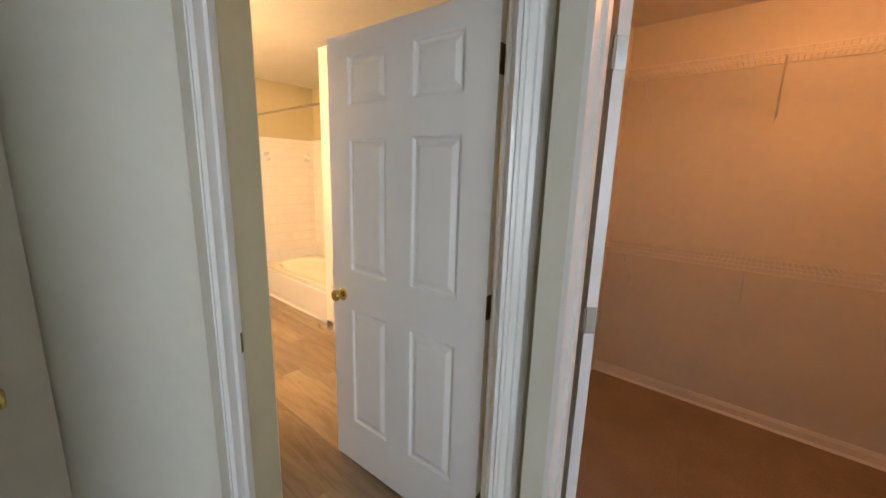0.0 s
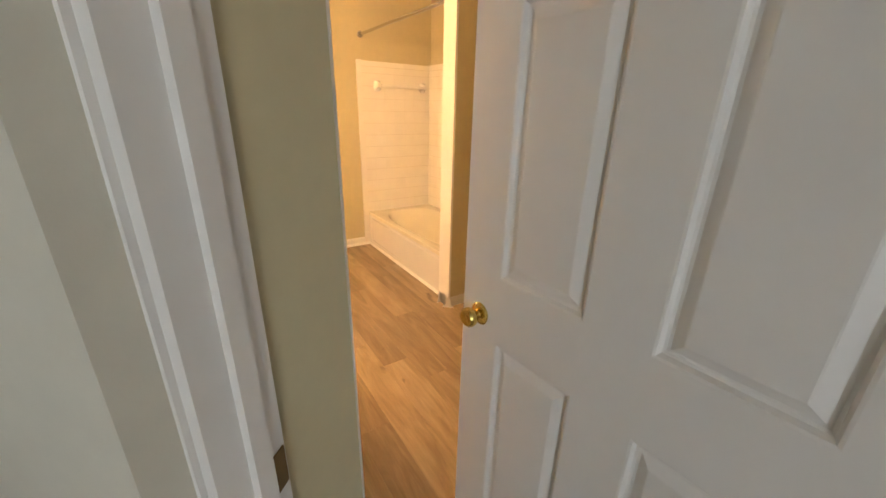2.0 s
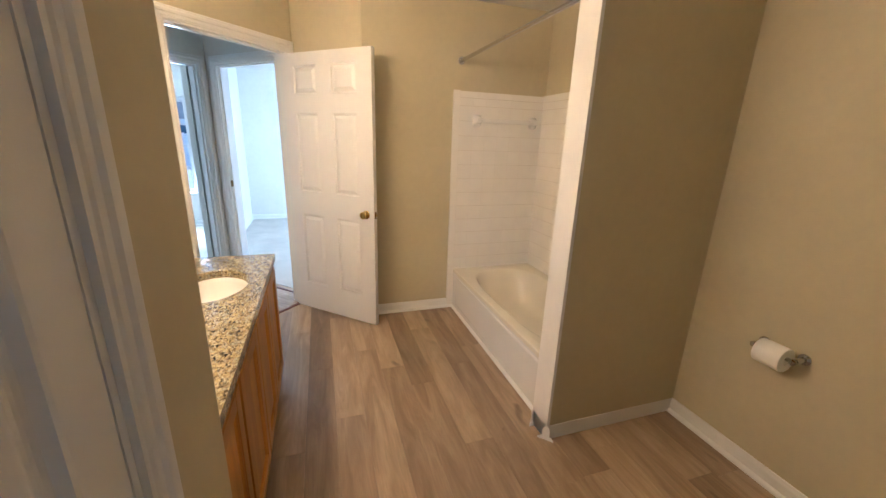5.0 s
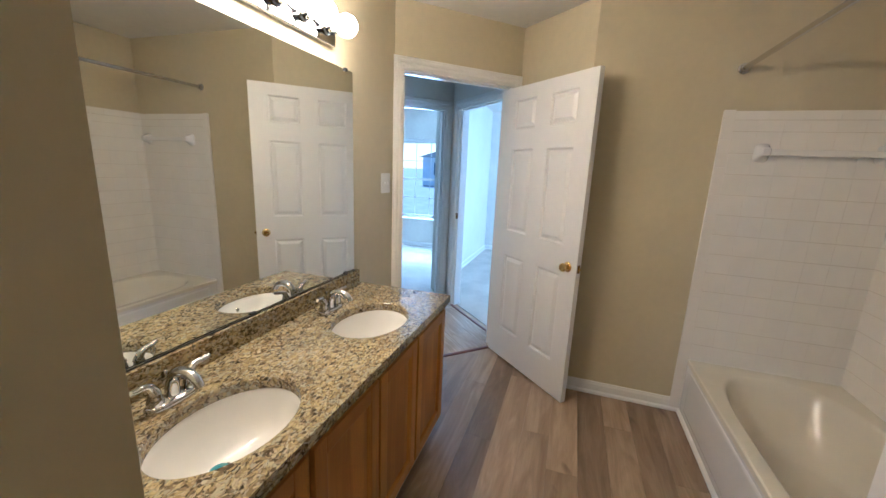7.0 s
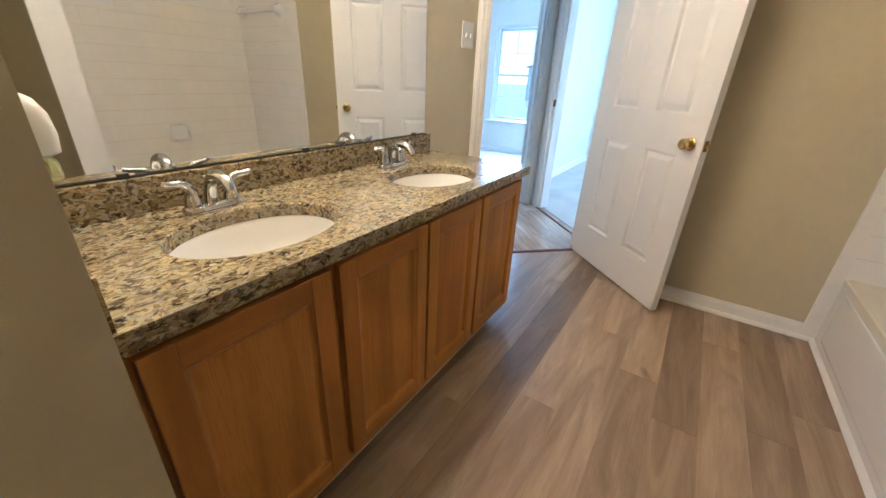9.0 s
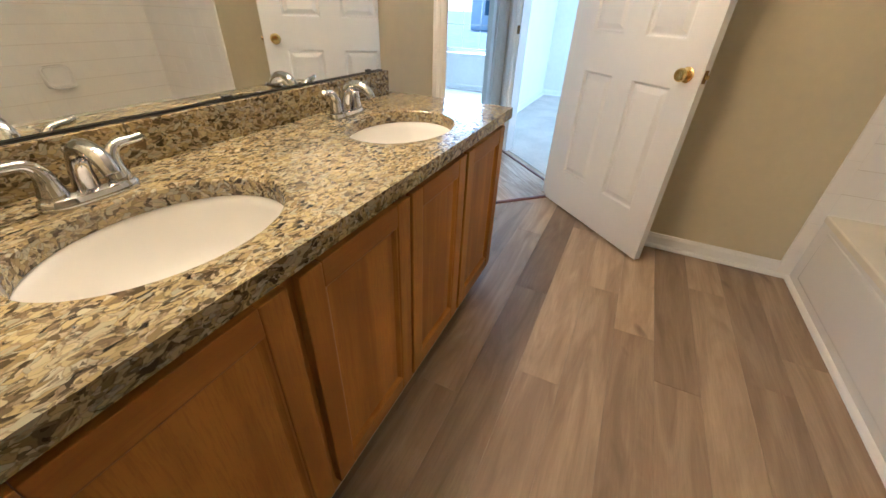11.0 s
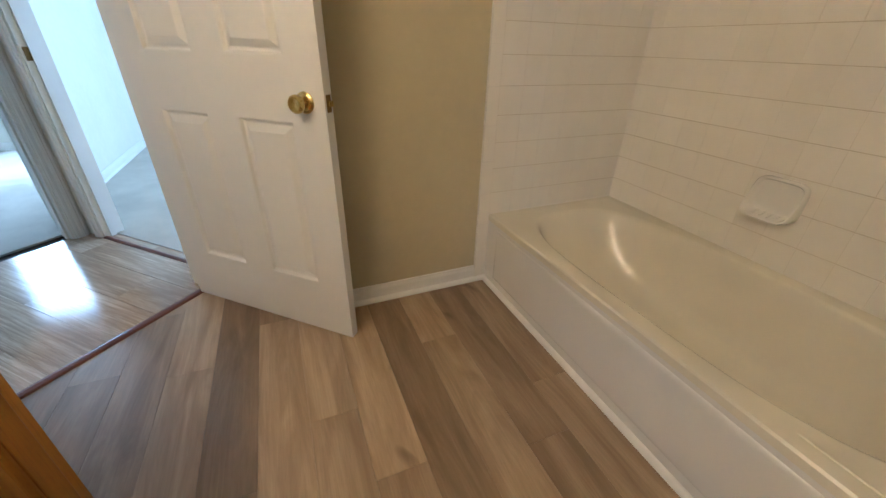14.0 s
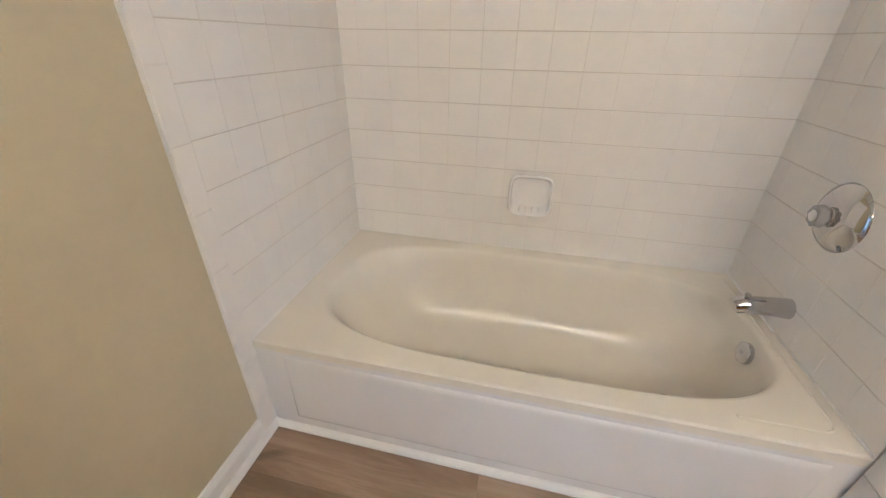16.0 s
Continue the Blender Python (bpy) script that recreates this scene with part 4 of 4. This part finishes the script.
valve = thing("shower_valve", "round chrome tub valve with clear knob", "faucet", (0.404, -1.522, 0.745))
part("escutcheon", lathe(bmesh.new(), [(0.0, 0.034), (0.029, 0.034), (0.034, 0.033), (0.052, 0.029), (0.070, 0.021), (0.083, 0.011), (0.090, 0.004), (0.091, 0.0), (0.091, -0.004)], pose(0, 0, 0, -90, 0, 0), 40), CHROME, valve, "", True)
part("sleeve", lathe(bmesh.new(), [(0.026, 0.030), (0.025, 0.037), (0.020, 0.0385), (0, 0.0385)], pose(0, 0, 0, -90, 0, 0)), CHROME, valve, "", True)
bm = bmesh.new()
rows = []
for out, r in ((0.039, 0.018), (0.043, 0.026), (0.051, 0.030), (0.060, 0.028), (0.064, 0.021)):
    rows.append([bm.verts.new((r * (1 + 0.06 * math.cos(8 * t)) * math.cos(t), out, r * (1 + 0.06 * math.cos(8 * t)) * math.sin(t))) for t in (2 * math.pi * k / 48 for k in range(48))])
for a, b in zip(rows, rows[1:]):
    for k in range(48):
        j = (k + 1) % 48
        bm.faces.new((a[k], a[j], b[j], b[k]))
bm.faces.new(rows[0])
bm.faces.new(rows[-1])
knob = part("knob", bm, CLEAR, valve, "faceted clear acrylic knob", True)
part("cap", lathe(bmesh.new(), [(0, 0.003), (0.012, 0.002), (0.015, 0.0)], pose(0, 0.0645, 0, -90, 0, 0), 18), CHROME, knob, "", True)

spout = thing("tub_spout", "chrome tub spout with diverter knob", "faucet", (0.404, -1.522, 0.455))
bm = bmesh.new()
tube(bm, [(0, -0.002, 0), (0, 0.006, 0), (0, 0.05, 0.0), (0, 0.095, -0.003), (0, 0.126, -0.007), (0, 0.140, -0.014)], [0.031, 0.031, 0.028, 0.027, 0.027, 0.024], 22)
part("body", bm, CHROME, spout, "", True)
part("diverter", lathe(bmesh.new(), [(0.004, 0.0), (0.004, 0.012), (0.0075, 0.015), (0.0075, 0.022), (0, 0.024)], pose(0, 0.118, 0.012), 14), CHROME, spout, "", True)

# alcove
holder = thing("toilet_paper_holder", "chrome toilet paper holder on beige wall", "paper holder", (0.775, -2.09, 0.640))
for y in (-0.075, 0.075):
    bm = lathe(bmesh.new(), [(0, 0), (0.024, 0), (0.024, 0.005), (0.012, 0.010), (0.010, 0.060), (0.013, 0.064), (0.013, 0.080), (0, 0.082)], pose(0, y, 0, 0, -90, 0), 20)
    part("bracket", bm, CHROME, holder, "", True)
part("roller", tube(bmesh.new(), [(-0.070, -0.075, 0), (-0.070, 0.075, 0)], 0.008, 12), CHROME, holder, "", True)
bm = bmesh.new()
prof = [(0.020, -0.052), (0.051, -0.052), (0.053, -0.050), (0.053, 0.050), (0.051, 0.052), (0.020, 0.052), (0.020, -0.052)]
lathe(bm, prof, pose(0.705, -2.09, 0.630, 90, 0, 0), 36)
solid("toilet_paper_roll", bm, PAPER, "white toilet paper roll on its holder", "paper roll", smooth=True)

# ---- closet ----
def wire_shelf(z, label):
    """A ventilated shelf along the back wall: long rods, cross wires, a two-rod lip and slanted braces."""
    s = thing("wire_shelf", label, "shelf", (0, 0, z), group="closet shelves")
    y0, y1, xb, xf = -6.18, -3.72, 0.958, 0.655
    for x, dz, r in ((xb, 0.0, 0.003), ((xb + xf) / 2, -0.003, 0.003), (xf, 0.0, 0.0035), (xf, -0.028, 0.0035)):
        part("rod", tube(bmesh.new(), [(x, y0, dz), (x, y1, dz)], r, 8), TRIM, s)
    bm = bmesh.new()
    k = 0
    while y0 + 0.0254 * k < y1:
        y = y0 + 0.0254 * k
        tube(bm, [(xb, y, 0.004), (xf, y, 0.004), (xf - 0.001, y, -0.028)], 0.0015, 5)
        k += 1
    tagged(part("cross_wires", bm, TRIM, s), kind="stuff")
    for y in (-5.75, -5.14, -4.51, -3.88):
        part("brace", tube(bmesh.new(), [(xf + 0.004, y, -0.020), (xb - 0.004, y, -0.285), (xb - 0.002, y, -0.31)], 0.0045, 8), TRIM, s, "slanted white wire brace")
    return s


wire_shelf(2.135, "white ventilated wire shelf high on closet wall")
wire_shelf(1.045, "white ventilated wire shelf low on closet wall")
lampc = thing("closet_lamp", "lit frosted ceiling lamp in the closet", "ceiling light", (0.15, -4.75, H))
part("base", lathe(bmesh.new(), [(0, -0.03), (0.10, -0.03), (0.11, -0.015), (0.11, 0.0)], None, 28), TRIM, lampc, "", True)
part("globe", lathe(bmesh.new(), [(0.09, -0.03), (0.095, -0.05), (0.08, -0.09), (0.045, -0.115), (0, -0.122)], None, 28), CLOSET_GLOW, lampc, "glowing frosted globe", True)


# ---- windows and outdoors ----
def sash_window(name, m, width, z0, z1, label, grid=True):
    """A white double-hung window in an opening from s = 0 to width of m; y = 0 is the room face, -y outdoors."""
    w = thing(name, label, "window", kind="structure")
    bm = bmesh.new()
    for a, b, c, d in ((0, 0.04, z0, z1), (width - 0.04, width, z0, z1), (0.04, width - 0.04, z1 - 0.04, z1), (0.04, width - 0.04, z0, z0 + 0.03)):
        box(bm, a, -0.13, c, b, -0.03, d, m)
    part("window_frame", bm, TRIM, w)
    part("window_sill", boxed(-0.05, -0.03, z0 - 0.022, width + 0.05, 0.045, z0 + 0.004, m, 0.003), TRIM, w)
    zm = (z0 + z1) / 2
    for y, a, b in ((-0.07, z0 + 0.03, zm + 0.018), (-0.10, zm - 0.018, z1 - 0.04)):
        bm = bmesh.new()
        box(bm, 0.04, y - 0.015, a, 0.075, y + 0.015, b, m)
        box(bm, width - 0.075, y - 0.015, a, width - 0.04, y + 0.015, b, m)
        box(bm, 0.075, y - 0.015, a, width - 0.075, y + 0.015, a + 0.035, m)
        box(bm, 0.075, y - 0.015, b - 0.035, width - 0.075, y + 0.015, b, m)
        s = part("sash", bm, TRIM, w)
        if grid:
            bm = bmesh.new()
            for k in (1, 2):
                x = 0.075 + (width - 0.15) * k / 3
                box(bm, x - 0.006, y - 0.005, a + 0.035, x + 0.006, y + 0.005, b - 0.035, m)
            zc = (a + b) / 2
            box(bm, 0.075, y - 0.0045, zc - 0.006, width - 0.075, y + 0.0045, zc + 0.006, m)
            part("muntin", bm, TRIM, s, "thin white glazing bars")
        g = part("pane", boxed(0.075, y - 0.002, a + 0.035, width - 0.075, y + 0.002, b - 0.035, m), GLASS, s, "clear glass pane")
        g.visible_shadow = False
    return w


WA_M, _ = along((-2.34, 3.90), (-5.6, 3.90))
sash_window("window_1", WA_M @ Matrix.Translation((0.60, 0, 0)), 1.01, 0.53, 1.965, "white double-hung window with glazing bars")
# added out of view, as the opening for room b's lamp
WB_M, _ = along((0.95, 0.12), (0.95, 4.30))
sash_window("added_window_2", WB_M @ Matrix.Translation((1.8, 0, 0)), 1.3, 0.7, 2.05, "unseen white double-hung window added to light room b", False)
# added behind the camera, as the opening for the bedroom's lamp
WS_M, _ = along((QB[0], -8.0), (-5.5, -8.0))
sash_window("added_window_3", WS_M @ Matrix.Translation((1.8, 0, 0)), 1.8, 0.75, 2.15, "unseen wide double-hung window added to light the bedroom", False)

bm = bmesh.new()
box(bm, -400, -400, -0.5, 400, 400, -0.45)
solid("ground", bm, GRASS, "pale concrete yard around the house", "ground", "structure")
fence = thing("fence", "pale vinyl privacy fence behind the house", "fence", (-5.2, 22.0, -0.45))
picket = None
for k in range(52):
    if picket is None:
        bm = bmesh.new()
        vs = [bm.verts.new(p) for p in ((0, 0, 0), (0.138, 0, 0), (0.138, 0, 1.78), (0.11, 0, 1.82), (0.028, 0, 1.82), (0, 0, 1.78))]
        f = bm.faces.new(vs)
        ex = bmesh.ops.extrude_face_region(bm, geom=[f])
        bmesh.ops.translate(bm, vec=(0, 0.018, 0), verts=[v for v in ex["geom"] if isinstance(v, bmesh.types.BMVert)])
        picket = mesh_of("picket", bm, FENCE)
    p = new("picket", picket)
    p.parent = fence
    p.matrix_world = Matrix.Identity(4)
    p.matrix_basis = Matrix.Translation((-3.8 + 0.15 * k, 0, 0.02 * ((k * 7) % 3)))
for z in (0.35, 1.45):
    part("rail", boxed(-3.9, 0.018, z, 4.1, 0.056, z + 0.09), FENCE, fence)
house = thing("neighbor_house", "grey-blue sided house behind the fence", "house", (-10.5, 36.0, -0.45))
part("wall", boxed(-6, 0, 0, 6, 8, 3.0), SIDING, house)
bm = bmesh.new()
pr = [(-6.4, 2.95), (0, 4.9), (6.4, 2.95)]
a = [bm.verts.new((x, -0.4, z)) for x, z in pr]
b = [bm.verts.new((x, 8.4, z)) for x, z in pr]
bm.faces.new(a)
bm.faces.new(b[::-1])
for k in range(3):
    bm.faces.new((a[k], b[k], b[(k + 1) % 3], a[(k + 1) % 3]))
part("roof", bm, ROOFING, house)
for x in (-4.2, -1.4, 1.4, 4.0):
    for z in (1.1,):
        wn1 = part("window", boxed(x - 0.55, -0.05, z, x + 0.55, 0.02, z + 1.4), TRIM, house)
        part("pane", boxed(x - 0.47, -0.06, z + 0.08, x + 0.47, -0.045, z + 1.32), DARKGLASS, wn1)


# ---- tiles ----
TW, TH = 0.1125, 0.1148


def tile_mesh(w, h):
    """One glazed tile with softened edges, on the plane y = 0, standing out to -y."""
    bm = bmesh.new()
    rows = [[bm.verts.new((sx * (w / 2 - 0.5 * o), -d, sz * (h / 2 - o))) for sx, sz in ((-1, -1), (1, -1), (1, 1), (-1, 1))] for o, d in ((0, 0), (0.0, 0.0052), (0.0004, 0.0058), (0.0011, 0.006))]
    for a, b in zip(rows, rows[1:]):
        for k in range(4):
            j = (k + 1) % 4
            bm.faces.new((a[k], a[j], b[j], b[k]))
    bm.faces.new(rows[-1])
    return mesh_of("tile", bm, TILE)


TILE_MESH = tile_mesh(TW - 0.0006, TH - 0.0022)
EDGE_MESH = tile_mesh(0.0535, 0.1515)
TOP_MESH = tile_mesh(0.1505, 0.046)
rng = random.Random(5)


def tiled_wall(name, m, width, label, first):
    """Tiles in rows over the tub; x of m runs along the wall, -y of m into the alcove."""
    bm = boxed(0, -0.0079, TZ, width, 0.0, 1.80, m)
    base = solid(name, bm, GROUT, label, "tiled wall", "structure")
    cols = int((width - first) / TW + 1e-6)
    spans = [(first + TW * c, TW) for c in range(cols)]
    spans += [(0.0, first), (first + cols * TW, width - first - cols * TW)]
    low = TZ - 0.009
    for r in range(13):
        z0, z1 = low + TH * r, min(low + TH * (r + 1), 1.7905)
        for x0, w in spans:
            if w < 0.012:
                continue
            o = new("tile", TILE_MESH)
            o.parent = base
            o.matrix_basis = (m @ Matrix.Translation((x0 + w / 2, -0.0032, (z0 + z1) / 2)) @ pose(0, 0, 0, rng.uniform(-0.1, 0.1), 0, rng.uniform(-0.08, 0.08))
                              @ Matrix.Diagonal(((w - 0.0006) / (TW - 0.0006), 1, (z1 - z0 - 0.0022) / (TH - 0.0022), 1)))
    k = 0
    while 0.152 * k < width - 0.01:
        w = min(0.152, width - 0.152 * k)
        o = new("tile", TOP_MESH)
        o.parent = base
        o.matrix_basis = m @ Matrix.Translation((0.152 * k + w / 2, -0.0032, 1.765 + 0.05)) @ Matrix.Diagonal(((w - 0.0015) / 0.1505, 1, 1, 1))
        k += 1
    return base


back = tiled_wall("tile_wall_east", Matrix.Translation((0.757, 0, 0)) @ Matrix.Rotation(radians(-90), 4, "Z"), 1.53, "white glazed square wall tiles above the tub", 0.081)
solid("wall_backer", boxed(0.7572, -1.53, 0, 0.7748, 0.0, 1.845), CAULK, "white board behind the tub tiles", "wall", "structure")
left = tiled_wall("tile_wall_north", Matrix.Translation((0.0, -0.004, 0)), 0.7485, "white glazed square wall tiles at the tub end", 0.0)
solid("wall_backer", boxed(-0.056, -0.0115, 0, 0.7485, -0.0002, 1.838), CAULK, "white board behind the tub tiles", "wall", "structure")
near = tiled_wall("tile_wall_south", Matrix.Translation((0.7485, -1.529, 0)) @ Matrix.Rotation(radians(180), 4, "Z"), 0.7485, "white glazed square wall tiles around the valve", 0.0735)
for base, x, y, rz in ((left, -0.0272, -0.0075, 0), (near, -0.028, -1.5295, 180)):
    for k in range(12):
        o = new("tile", EDGE_MESH)
        o.parent = base
        o.matrix_basis = Matrix.Translation((x, y, 0.080 + 0.1535 * (k))) @ Matrix.Rotation(radians(rz), 4, "Z")

# ---- planks ----
PW, PL = 0.152, 1.22


def plank_mesh(w, length, material):
    bm = bmesh.new()
    rows = [[bm.verts.new((sx * (w / 2 - o), sy * (length / 2 - o), z)) for sx, sy in ((-1, -1), (1, -1), (1, 1), (-1, 1))] for o, z in ((0, -0.009), (0, -0.0006), (0.0006, 0.0))]
    for a, b in zip(rows, rows[1:]):
        for k in range(4):
            j = (k + 1) % 4
            bm.faces.new((a[k], a[j], b[j], b[k]))
    bm.faces.new(rows[-1])
    return mesh_of("plank", bm, material)


PLANK_MESH = plank_mesh(PW - 0.0004, PL - 0.0004, PLANK)
floor = solid("floor", boxed(-1.94, -3.98, -0.0115, 0.78, -0.30, -0.0095), SEAM, "grey-brown wood-look vinyl plank floor", "floor", "structure")
JOINTS = {-1: -0.832, 0: -1.048, -2: -0.577, -3: -1.230, 1: -0.36, 2: -0.90, -4: -0.74, -5: -0.20, -6: -1.02}


def in_room(x, y):
    """Whether a plank's middle line still lies inside the bathroom's outline, hall doorway included."""
    if y > 0.0 and (x + y > -0.70 or y > x + 1.80):
        return False
    return x + y > -4.9 and -1.95 < x < 0.02 + (0.76 if y < -1.6 else 0.0) and y > -4.1


k = -10
while -0.543 + PW * k < 0.80:
    x = -0.543 + PW * k
    j = JOINTS.get(k, rng.uniform(-1.2, 0.0))
    hi = 0.02 if x > -0.76 else min(0.62, -0.70 - x + 0.05, x + 1.79)
    lo = max(-4.0, -4.80 - x)
    for i in range(-4, 3):
        y0, y1 = max(lo, j + PL * i), min(hi, j + PL * (i + 1))
        if y1 - y0 < 0.03 or (x > 0.05 and y0 > -1.66):
            continue
        if x > 0.05:
            y1 = min(y1, -1.60)
            if y1 - y0 < 0.03:
                continue
        o = new("plank", PLANK_MESH)
        o.parent = floor
        o.matrix_basis = Matrix.Translation((x, (y0 + y1) / 2, 0)) @ Matrix.Diagonal((1, (y1 - y0) / PL, 1, 1))
    k += 1

HALL_MESH = plank_mesh(0.19 - 0.0008, 1.0 - 0.0006, HALL_PLANK)
hall_floor = solid("floor_hall", boxed(-0.54, -1.9, -0.0115, 0.54, 1.35, -0.0095, Matrix.Translation((-1.72, 0.86, 0)) @ Matrix.Rotation(radians(-45), 4, "Z")), SEAM, "glossy pale streaked laminate hall floor", "floor", "structure")
hm = Matrix.Translation((-1.72, 0.86, 0)) @ Matrix.Rotation(radians(-45), 4, "Z")
for k in range(-17, 6):
    for i in (-1, 0):
        shift = 0.31 * (k % 3) - 0.3
        y0, y1 = max(-0.56, shift + 1.0 * i), min(0.60, shift + 1.0 * (i + 1))
        if i == 0:
            y1 = 0.60
        if y1 - y0 < 0.03:
            continue
        o = new("plank", HALL_MESH)
        o.parent = hall_floor
        o.matrix_basis = hm @ Matrix.Rotation(radians(90), 4, "Z") @ Matrix.Translation((0.19 * k * 1.0, -(y0 + y1) / 2, 0.001)) @ Matrix.Diagonal((1, (y1 - y0) / 1.0, 1, 1))
